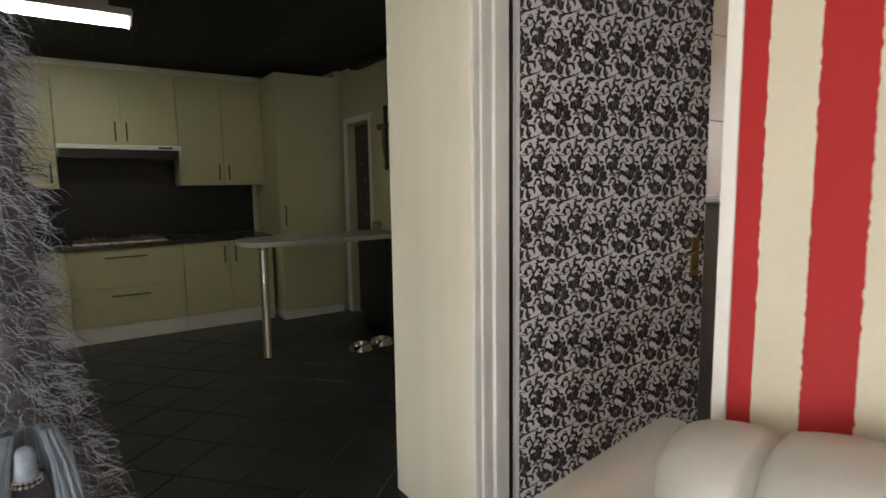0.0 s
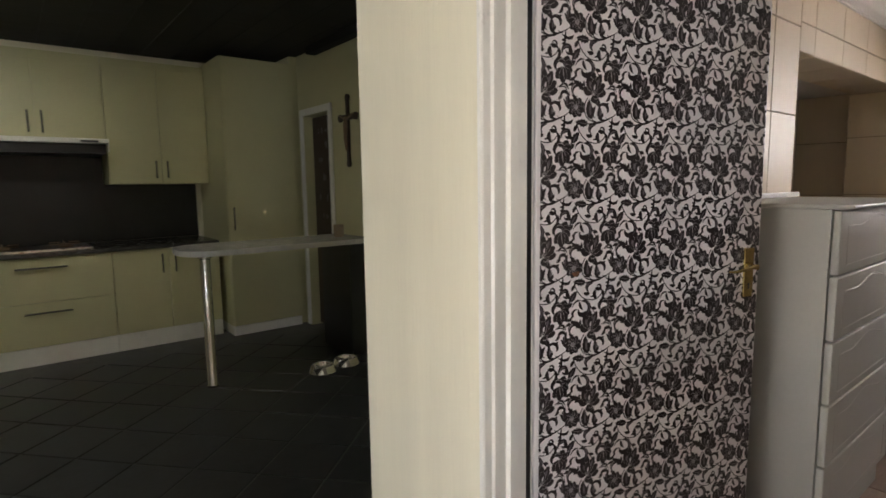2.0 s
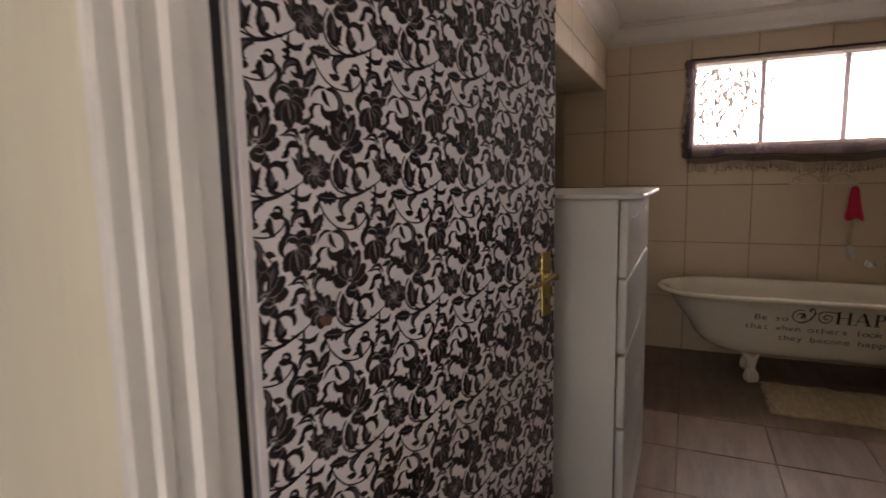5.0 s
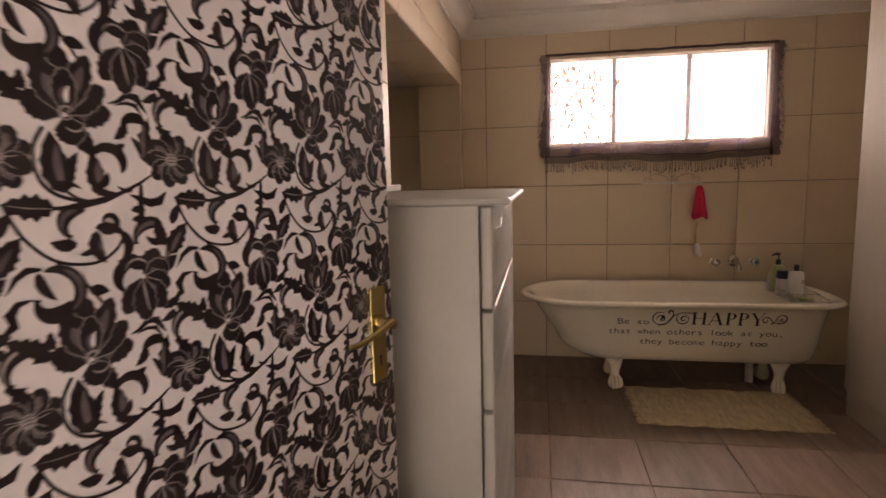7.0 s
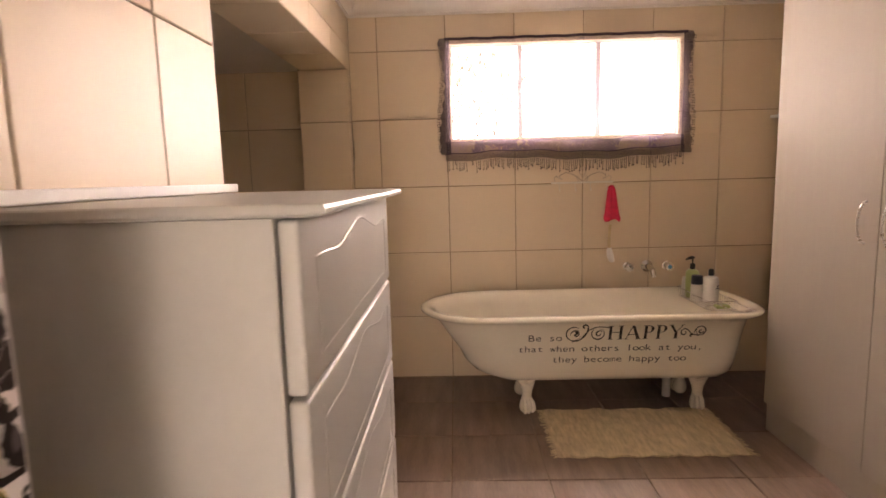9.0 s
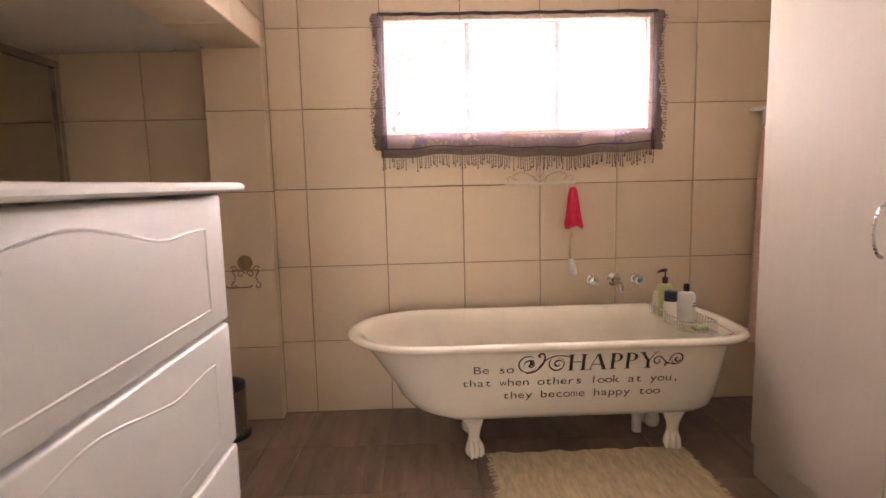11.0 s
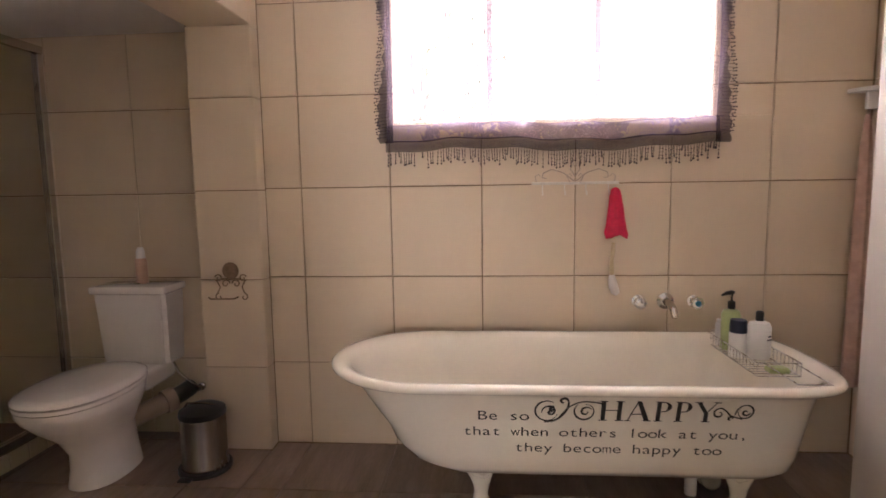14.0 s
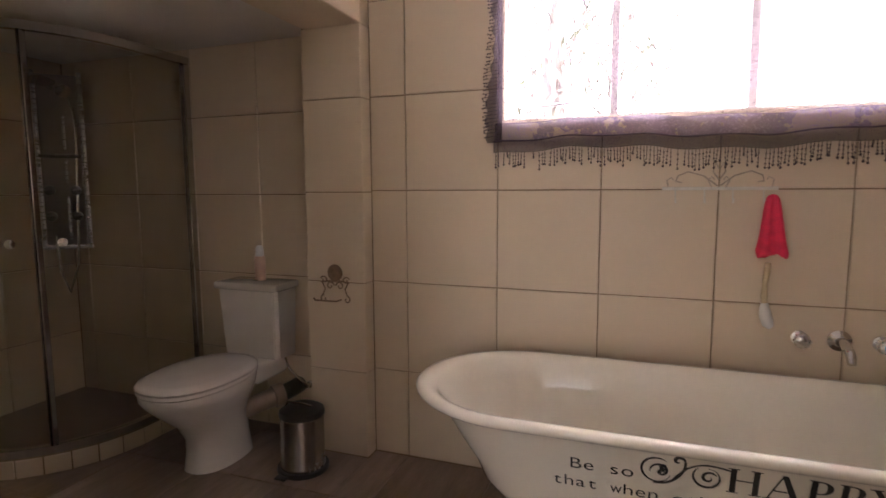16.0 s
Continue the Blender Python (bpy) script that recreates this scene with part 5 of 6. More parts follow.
for k in (9, 13):
    bm = bmesh.new()
    p = Vector((*line[k], 0))
    out = (p - Vector((SX - SIZE + RAD, SY - SIZE + RAD, 0))).normalized()
    m = Matrix.Translation((p.x, p.y, 0.985)) @ Vector((0, 0, 1)).rotation_difference(out).to_matrix().to_4x4()
    lathe(bm, [(0.012, 0.004), (0.012, 0.020), (0.018, 0.026), (0.018, 0.034), (0.0, 0.036)], n=16, m=m)
    put("knob", bm, CHROME, shower, smooth=40)
tray = [(SX, SY)] + shower_line(-0.061)
bm = bmesh.new()
loft(bm, [[(*p, 0.0) for p in tray], [(*p, 0.03) for p in tray]], cap=True)
put("tray", bm, PIPE, shower)
# kerb tiles
out_line = shower_line(0.0235, 14)
tl = bmesh.new()
box(tl, (-0.047, -0.005, 0.003), (0.047, 0.004, 0.080), 0.002, 1)
kerb_tile = mesh_of("kerb_tile", tl, WALL_TILE)
cum, total = [0.0], 0.0
for a, b in zip(out_line, out_line[1:]):
    total += math.dist(a, b)
    cum.append(total)
s_ = 0.052
while s_ < total - 0.05:
    k = max(i for i, c in enumerate(cum) if c <= s_)
    a, b = out_line[k], out_line[k + 1]
    f_ = (s_ - cum[k]) / (cum[k + 1] - cum[k])
    ob = new("kerb_tile", kerb_tile)
    ob.parent = shower
    ob.matrix_basis = pose(a[0] + (b[0] - a[0]) * f_, a[1] + (b[1] - a[1]) * f_, 0, 0, 0, math.degrees(math.atan2(b[1] - a[1], b[0] - a[0])))
    s_ += 0.100

column = tagged(empty("shower_column", pose(4.945, 3.34, FL, 0, 0, -45)), "white and chrome shower column with head and hose", "shower column")
bm = bmesh.new()
box(bm, (-0.098, -0.022, 0.90), (0.098, 0.022, 1.82), 0.014, 3)
put("panel", bm, COLUMN_GREY, column, smooth=40)
bm = bmesh.new()
for x, r, z0_, z1_ in ((-0.106, 0.009, 0.885, 1.835), (0.106, 0.011, 0.885, 1.835), (0.018, 0.007, 0.93, 1.16), (0.018, 0.007, 1.24, 1.36), (0.018, 0.007, 1.42, 1.60)):
    tube(bm, [(x, -0.024, z0_), (x, -0.026, (z0_ + z1_) / 2), (x, -0.024, z1_)], r, 10)
box(bm, (-0.115, -0.030, 0.878), (0.115, 0.012, 0.896), 0.003)
put("bright_rails", bm, STEEL, column, smooth=40)
bm = bmesh.new()
box(bm, (-0.095, -0.075, 1.375), (0.095, -0.022, 1.392), 0.004)
for z in (1.06, 1.20):
    for s_x in (-1, 1):
        lathe(bm, [(0.010, 0), (0.010, 0.014), (0.024, 0.018), (0.026, 0.036), (0.020, 0.044), (0.0, 0.046)], n=16, m=pose(s_x * 0.060, -0.021, z, 90, 0, 0))
        tube(bm, [(s_x * 0.045, -0.062, z), (s_x * 0.085, -0.062, z)], 0.008, 8)
put("knobs_and_shelf", bm, DARK_STEEL, column, smooth=50)
bm = bmesh.new()
tube(bm, [(-0.03, -0.02, 1.74), (-0.04, -0.07, 1.79), (-0.05, -0.13, 1.78)], 0.013, 10)
lathe(bm, [(0.016, 0), (0.060, 0.012), (0.066, 0.024), (0.0, 0.026)], n=22, m=pose(-0.05, -0.13, 1.785, 165, 0, 0))
lathe(bm, [(0.012, 0), (0.034, 0.010), (0.036, 0.026), (0.0, 0.030)], n=18, m=pose(0.03, -0.075, 1.735, 120, 0, 30))
tube(bm, [(0.03, -0.06, 1.73), (0.05, -0.05, 1.70), (0.07, -0.06, 1.64), (0.078, -0.05, 1.56), (0.07, -0.05, 1.30), (0.05, -0.06, 0.80), (0.0, -0.06, 0.64), (-0.04, -0.05, 0.76), (-0.05, -0.03, 0.95)], 0.008, 8)
put("shower_heads_and_hose", bm, CHROME, column, smooth=50)

# small corner shelf with a cloth hanging below it
shelf = tagged(empty("corner_shelf", pose(TUB_WALL, SOUTH, 1.56)), "small white corner shelf between tub and cupboard", "shelf")
bm = bmesh.new()
loft(bm, [[(-0.002, 0.002, z)] + [(-0.002 - 0.10 * math.sin(a), 0.002 + 0.10 * math.cos(a), z) for a in [math.pi / 2 * k / 10 for k in range(11)]] for z in (0.0, 0.016)], cap=True)
put("board", bm, WHITE_PLASTIC, shelf)
bm = bmesh.new()
box(bm, (-0.06, 0.002, -0.07), (-0.045, 0.06, -0.001), 0.004)
put("bracket", bm, WHITE_PLASTIC, shelf)
towel = tagged(empty("hanging_cloth", pose(4.915, -1.055, 0.35)), "pale pink cloth hanging in the corner below the shelf", "cloth")
bm = bmesh.new()
loft(bm, [[(w * math.cos(t) * (1 + 0.2 * math.sin(5 * t)), w * math.sin(t) * (1 + 0.15 * math.sin(4 * t + z)), z) for t in [math.tau * k / 30 for k in range(30)]] for z, w in ((0.0, 0.036), (0.3, 0.034), (0.7, 0.030), (1.0, 0.022), (1.12, 0.010))], cap=True)
put("folds", bm, PALE_CLOTH, towel, smooth=70)
bm = bmesh.new()
tube(bm, [(0, 0, 1.115), (0.0, 0.0, 1.14), (0.0, -0.02, 1.15), (0.0, -0.043, 1.15)], 0.004, 6)
put("hook", bm, CHROME, towel)

# ---- kitchen ----
def handle_bar(bm, p, q, out, r=0.0075):
    """A bar handle between p and q on two short posts."""
    p, q, out = Vector(p), Vector(q), Vector(out)
    tube(bm, [p + out, q + out], r, 8)
    for f_ in (0.12, 0.88):
        c = p.lerp(q, f_)
        tube(bm, [c, c + out], r * 0.8, 8)


def cabinet(name, label, x0, x1, y0, y1, z0, z1, fronts, plinth=0.0):
    """A cabinet with its back at y1; fronts: (x0, x1, z0, z1, handle ends or None)."""
    ob = tagged(empty(name, pose(0, 0, 0)), label, "cabinet")
    boxed("body", (x0, y0 + 0.02, z0 + plinth), (x1, y1, z1), KITCHEN_DOOR, ob, 0.001)
    if plinth:
        boxed("plinth", (x0 + 0.001, y0 + 0.012, z0), (x1 - 0.001, y1 - 0.02, z0 + plinth - 0.001), WHITE_PAINT, ob, 0.001)
    for a, b, c, d, hd_ in fronts:
        fr = boxed("door" if d - c > 0.45 else "drawer", (a + 0.0035, y0, c + 0.0035), (b - 0.0035, y0 + 0.0195, d - 0.0035), KITCHEN_DOOR, ob, 0.002)
        if hd_:
            bm = bmesh.new()
            handle_bar(bm, (hd_[0], y0, hd_[1]), (hd_[2], y0, hd_[3]), (0, -0.028, 0))
            put("handle", bm, DARK_STEEL, fr, smooth=60)
    return ob


KB, KT = 0.14, 0.825
YF = 5.50
half = (KB + KT) / 2
cabinet("base_cabinet", "cream base cabinet with four drawers", -0.62, -0.06, YF, 6.145, 0, KT, [(-0.62, -0.06, KB + i * 0.171, KB + (i + 1) * 0.171, (-0.46, KB + (i + 0.72) * 0.171, -0.20, KB + (i + 0.72) * 0.171)) for i in range(4)], KB)
cabinet("base_cabinet", "cream base cabinet with two deep drawers under the hob", -0.058, 0.828, YF, 6.145, 0, KT, [(-0.058, 0.828, KB, half, (0.24, 0.405, 0.54, 0.405)), (-0.058, 0.828, half, KT, (0.21, 0.745, 0.53, 0.745))], KB)
cabinet("base_cabinet", "cream base cabinet with two doors", 0.83, 1.655, YF, 6.145, 0, KT, [(0.83, 1.24, KB, KT, (1.19, 0.62, 1.19, 0.78)), (1.24, 1.655, KB, KT, (1.29, 0.62, 1.29, 0.78))], KB)
cabinet("base_cabinet", "cream base cabinet with two plain doors", -1.5, -0.622, YF, 6.145, 0, KT, [(-1.5, -1.06, KB, KT, (-1.11, 0.62, -1.11, 0.78)), (-1.06, -0.622, KB, KT, (-1.01, 0.62, -1.01, 0.78))], KB)
top = tagged(boxed("worktop", (-1.5, YF - 0.025, KT + 0.001), (1.656, 6.145, KT + 0.034), COUNTER, None, 0.004), "dark grey stone-effect worktop along the cabinets", "worktop")
structure(boxed("splashback", (-1.5, 6.138, KT + 0.035), (1.656, 6.149, 1.72), DARK), "black glossy splashback behind the hob", "splashback")
UY = 5.80
cabinet("wall_cabinet", "cream wall cabinet with a single door", -0.50, -0.07, UY, 6.137, 1.345, 2.40, [(-0.50, -0.07, 1.345, 2.33, (-0.115, 1.39, -0.115, 1.56))])
cabinet("wall_cabinet", "cream wall cabinet with two doors above the hood", -0.068, 0.895, UY, 6.137, 1.725, 2.40, [(-0.068, 0.43, 1.725, 2.33, (0.385, 1.765, 0.385, 1.935)), (0.43, 0.895, 1.725, 2.33, (0.475, 1.765, 0.475, 1.935))])
cabinet("wall_cabinet", "cream wall cabinet with two doors over the worktop", 0.897, 1.70, UY, 6.137, 1.36, 2.40, [(0.897, 1.30, 1.36, 2.34, (1.255, 1.41, 1.255, 1.56)), (1.30, 1.70, 1.36, 2.34, (1.345, 1.41, 1.345, 1.56))])
cabinet("wall_cabinet", "cream wall cabinet with two plain doors", -1.4, -0.502, UY, 6.137, 1.345, 2.40, [(-1.4, -0.95, 1.345, 2.33, None), (-0.95, -0.502, 1.345, 2.33, None)])
cabinet("tall_cabinet", "tall cream larder cabinet reaching near the ceiling", 1.705, 2.345, 5.34, 6.137, 0, 2.43, [(1.705, 2.345, 0.09, 2.40, (1.75, 0.95, 1.75, 1.15))], 0.085)
structure(boxed("filler_panel", (2.348, 5.40, 0), (2.419, 6.145, 2.51), KITCHEN_DOOR), "cream filler panel beside the larder", "panel")
hood = tagged(empty("cooker_hood", pose(0, 0, 0)), "slim white cooker hood with a dark filter", "cooker hood")
bm = bmesh.new()
box(bm, (-0.065, 5.62, 1.683), (0.893, 6.13, 1.722), 0.006, 3)
put("body", bm, WHITE_PAINT, hood)
for x in (-0.064, 0.882):
    boxed("side_rail", (x, 5.63, 1.62), (x + 0.010, 5.65, 1.682), WHITE_PAINT, hood)
boxed("filter", (-0.05, 5.66, 1.605), (0.875, 6.10, 1.682), DARK, hood)
boxed("controls", (0.70, 5.6175, 1.692), (0.82, 5.6198, 1.708), BLACK_PLASTIC, hood)
hob = tagged(empty("hob", pose(0.35, 5.80, KT + 0.0345)), "black glass hob with steel edge on the worktop", "hob")
boxed("plate", (-0.36, -0.25, 0), (0.36, 0.22, 0.012), DARK, hob, 0.002)
boxed("edge", (-0.365, -0.256, 0), (0.365, -0.251, 0.014), STEEL, hob)
for x, y in ((-0.2, -0.1), (0.2, -0.1), (-0.2, 0.1), (0.2, 0.1)):
    bm = bmesh.new()
    lathe(bm, [(0.05, 0.0125), (0.05, 0.022), (0.03, 0.026), (0.0, 0.027)], at=(x, y, 0), n=16)
    for a in range(4):
        c, s = math.cos(a * 1.5708), math.sin(a * 1.5708)
        tube(bm, [(x + 0.03 * c, y + 0.03 * s, 0.036), (x + 0.10 * c, y + 0.10 * s, 0.036), (x + 0.10 * c, y + 0.10 * s, 0.0125)], 0.004, 6)
    put("burner", bm, IRON, hob, smooth=40)

# peninsula table with a rounded end
pen = tagged(empty("peninsula_table", pose(0, 0, 0)), "pale peninsula table with a rounded end on a chrome leg", "table")
bm = bmesh.new()
ya, yb, xe, xl = 4.10, 4.66, 2.415, 1.05
ring = [(xe, ya), (xe, yb)]
rad = (yb - ya) / 2
ring += [(xl + rad - rad * abs(math.cos(a)) ** 0.75 * (1 if math.cos(a) > 0 else 0), (ya + yb) / 2 + rad * math.copysign(abs(math.sin(a)) ** 0.75, math.sin(a))) for a in [math.pi / 2 - math.pi * i / 24 for i in range(25)]]
loft(bm, [[(x, y, z) for x, y in ring] for z in (0.880, 0.917)], cap=True)
bmesh.ops.bevel(bm, geom=[e for e in bm.edges if abs(e.verts[0].co.z - e.verts[1].co.z) < 1e-5], offset=0.004, segments=2, affect="EDGES")
put("top", bm, TABLE_TOP, pen, smooth=40)
bm = bmesh.new()
lathe(bm, [(0.0, 0.0), (0.034, 0.0), (0.038, 0.012), (0.033, 0.018), (0.033, 0.860), (0.045, 0.867), (0.045, 0.8795), (0.0, 0.8797)], at=(1.185, 4.19, 0), n=20)
leg_ = put("leg", bm, CHROME, pen, smooth=40)
boxed("end_panel", (2.22, 4.14, 0.0), (2.41, 4.62, 0.8795), DARK, pen, 0.002)
mug = tagged(empty("mug", pose(2.27, 4.40, 0.9175)), "brown glazed mug standing on the table", "mug")
bm = bmesh.new()
lathe(bm, [(0.0, 0), (0.036, 0), (0.040, 0.01), (0.041, 0.095), (0.037, 0.095), (0.036, 0.012), (0.0, 0.011)], n=20)
put("cup", bm, PIPE, mug, smooth=40)
bm = bmesh.new()
tube(bm, [(0, -0.039, 0.075), (0, -0.062, 0.07), (0, -0.066, 0.045), (0, -0.055, 0.025), (0, -0.039, 0.022)], 0.005, 8)
put("ear", bm, PIPE, mug, smooth=60)

# steel pet bowls
bowl = tagged(empty("pet_bowl", pose(1.88, 3.98, 0) @ Matrix.Scale(0.85, 4)), "steel pet bowl on the slate floor", "bowl", group="pet bowls on the floor")
bm = bmesh.new()
lathe(bm, [(0.0, 0.0), (0.115, 0.0), (0.118, 0.004), (0.095, 0.055), (0.092, 0.058), (0.086, 0.054), (0.075, 0.012), (0.0, 0.010)], n=32)
put("dish", bm, CHROME, bowl, smooth=40)
copy_thing(bowl, pose(2.09, 4.02, 0))

# doorway in the kitchen wall with a patterned dark door
bm = bmesh.new()
for y, s in ((4.78, -1), (5.29, 1)):
    box(bm, (2.40, min(y, y + s * 0.055), 0), (2.419, max(y, y + s * 0.055), 2.02), 0.004)
box(bm, (2.40, 4.78, 1.961), (2.419, 5.29, 2.02), 0.004)
structure(put("door_frame", bm, WHITE_PAINT), "white frame round the narrow kitchen doorway", "door frame")
# added behind the leaf so the backdrop's glow stays out of the doorway
structure(boxed("passage_wall", (2.585, 4.66, 0), (2.68, 5.41, 2.1), CREAM_PLASTER), "plain wall added to keep outside glow out of the kitchen doorway", "wall")
kd = tagged(empty("door_2", pose(2.50, 4.79, 0)), "dark glazed door with pale leaded shapes", "door", kind="structure")
boxed("leaf", (0.0, 0.0, 0.01), (0.035, 0.49, 1.95), WOOD_DARK, kd, 0.003)
bm = bmesh.new()
rnd = random.Random(21)
for z in (1.05, 1.22, 1.40, 1.56, 1.70, 1.82):
    for _ in range(5):
        y, w = rnd.uniform(0.10, 0.38), rnd.uniform(0.015, 0.04)
        h = rnd.uniform(0.02, 0.06)
        vs = [bm.verts.new((-0.003, y + a * w, z + b * h + rnd.uniform(-0.01, 0.01))) for a, b in ((-0.5, -0.5), (0.5, -0.6), (0.4, 0.5), (-0.3, 0.6))]
        bm.faces.new(vs)
tagged(put("leaded_glints", bm, PRINT_GREY, kd), kind="stuff")
# crucifix on the wall
cr = tagged(empty("wall_cross", pose(2.418, 4.44, 1.50)), "dark wooden cross with a plain bronze shape", "cross")
bm = bmesh.new()
box(bm, (-0.018, -0.022, 0), (-0.001, 0.022, 0.52), 0.004)
box(bm, (-0.019, -0.125, 0.345), (-0.0005, 0.125, 0.39), 0.004)
for p in ((0, 0.52), (-0.125, 0.3675), (0.125, 0.3675), (0, 0.0)):
    lathe(bm, [(0.0, 0), (0.03, 0), (0.03, 0.016), (0.0, 0.017)], n=10, m=pose(-0.0012, p[0], p[1], 0, -90, 0))
put("wood", bm, WOOD_DARK, cr)
bm = bmesh.new()
tube(bm, [(-0.03, 0, 0.10), (-0.034, 0.008, 0.2), (-0.034, 0, 0.30), (-0.032, 0, 0.37)], [0.008, 0.014, 0.018, 0.014], 8)
tube(bm, [(-0.026, -0.105, 0.385), (-0.032, 0, 0.345), (-0.026, 0.105, 0.385)], [0.006, 0.010, 0.006], 8)
put("plain_shape", bm, IRON, cr, smooth=60)
# dark cornice beam along the kitchen wall
structure(boxed("dark_beam", (2.33, 2.05, 2.45), (2.419, 5.0, 2.519), BLACK_CEILING, bevel=0.004), "black timber beam under the kitchen ceiling", "beam")
bm = bmesh.new()
for i in range(22):
    x = -3.0 + i * 0.25
    box(bm, (x, 2.01, 2.512), (x + 0.2485, 6.14, 2.519), 0.002, 1)
tagged(put("ceiling_boards", bm, BLACK_CEILING), "black painted boards of the kitchen ceiling", "ceiling", kind="structure")

# twin fluorescent fitting
lampo = tagged(empty("ceiling_lamp", pose(-0.215, 4.04, 2.425, 0, 0, 0)), "twin fluorescent tube lamp on the black ceiling", "lamp")
boxed("housing", (-0.62, -0.11, -0.045), (0.62, 0.11, 0.0), WHITE_PAINT, lampo, 0.006)
boxed("mount", (-0.5, -0.04, 0.0005), (0.5, 0.04, 0.087), WHITE_PAINT, lampo, 0.003)
bm = bmesh.new()
for k in range(7):
    box(bm, (-0.60, 0.075 + 0.005 * k, -0.05), (0.60, 0.0775 + 0.005 * k, -0.0455))
put("reflector_ribs", bm, CHROME, lampo)
for y in (-0.045, 0.045):
    bm = bmesh.new()
    tube(bm, [(-0.60, y, -0.068), (0.60, y, -0.068)], 0.013, 12)
    put("tube", bm, TUBE_LIGHT, lampo, smooth=60)
for x in (-0.61, 0.61):
    boxed("socket", (x - 0.008, -0.065, -0.09), (x + 0.008, 0.065, -0.044), WHITE_PAINT, lampo, 0.003)

# ---- living room ----
sofa = tagged(empty("sofa", pose(0, 0, 0.157) @ Matrix.Scale(0.8816, 4)), "champagne leather sofa with a deep buttoned back", "sofa")


def sofa_top(y):
    return 0.805 + 0.12 * min(1, max(0, (0.62 - y) / 0.5)) ** 0.7


bm = bmesh.new()
rings = []
n = 260
for i in range(n + 1):
    y = 0.635 - 1.95 * i / n
    top = sofa_top(y)
    ph = ((0.635 - y) / 0.2) % 1.0
    puff = 0.040 * abs(math.sin(math.pi * ph)) ** 0.45
    ring = []
    for k, (dx, z) in enumerate(((1.085, 0.30), (1.085, top - 0.06), (1.07, top - 0.02), (1.03, top), (0.985, top - 0.008), (0.945, top - 0.04), (0.925, top - 0.09), (0.915, top - 0.16), (0.905, top - 0.26), (0.90, 0.45), (0.90, 0.30))):
        q = puff * (0 if k < 2 else (0.5 if k in (2, 10) else 1))
        crease = 0.016 * math.exp(-((ph - round(ph)) / 0.05) ** 2) if 2 <= k <= 9 else 0.0
        pinch = crease + 0.022 * math.exp(-((ph - round(ph)) / 0.10) ** 2) * math.exp(-((z - (top - 0.17)) / 0.05) ** 2)
        ring.append((dx - q * (0.8 if k > 4 else 0.15) + pinch, y, z + (q * 0.55 - crease * 0.8 if 2 <= k <= 5 else 0)))
    rings.append(ring)
loft(bm, rings, cap=True)
put("backrest", bm, SILVER_LEATHER, sofa, smooth=70)
bm = bmesh.new()
for i in range(1, 10):
    y = 0.635 - 0.2 * i
    lathe(bm, [(0.0, -0.004), (0.012, 0), (0.010, 0.006), (0.0, 0.009)], n=12, m=pose(0.918, y, sofa_top(y) - 0.17, 0, -90, 0))
put("buttons", bm, SILVER_LEATHER, sofa, smooth=60)
for y0, y1 in ((0.60, 0.737), (-1.45, -1.30)):
    bm = bmesh.new()
    rings = []
    for i in range(25):
        x = 1.08 - 0.52 * i / 24
        top = 0.802 - 0.075 * (i / 24) ** 1.2
        w = (y1 - y0) / 2
        end = min(1.0, 0.55 + 0.45 * math.sqrt(max(0, 1 - max(0, (i - 20) / 4.2) ** 2)))
        c = (y0 + y1) / 2
        rings.append([(x, c - w * end, -0.07), (x, c - w * end, top - 0.09), (x, c - w * 0.9 * end, top - 0.04), (x, c - w * 0.55 * end, top - 0.008), (x, c, top), (x, c + w * 0.55 * end, top - 0.008), (x, c + w * 0.9 * end, top - 0.04), (x, c + w * end, top - 0.09), (x, c + w * end, -0.07)])
    loft(bm, rings, cap=True)
    put("armrest", bm, SILVER_LEATHER, sofa, smooth=50)
for k in range(2):
    bm = bmesh.new()
    box(bm, (0.56, 0.59 - 0.94 * (k + 1), 0.30), (0.90, 0.59 - 0.94 * k, 0.46), 0.04, 4)
    put("seat_cushion", bm, SILVER_LEATHER, sofa, smooth=60)
bm = bmesh.new()
box(bm, (0.58, -1.30, -0.08), (1.08, 0.60, 0.30), 0.01)
for x in (0.60, 1.02):
    for y in (-1.38, 0.67):
        lathe(bm, [(0.018, -0.178), (0.026, -0.06), (0.0, -0.059)], at=(x, y, 0), n=12)
put("base", bm, SILVER_LEATHER, sofa, smooth=40)

# shaggy hanging drape with a tassel
fur = tagged(empty("shaggy_drape", pose(-0.215, 1.40, 0)), "grey shaggy eyelash-yarn drape gathered with a tassel", "drape")


def drape_half(z):
    """Half width of the drape at a height."""
    if z > 0.98:
        return 0.115 + 0.03 * min(1, max(0, (1.9 - z) / 0.9))
    return 0.145 + 0.14 * ((0.98 - z) / 0.6) if z > 0.3 else 0.30


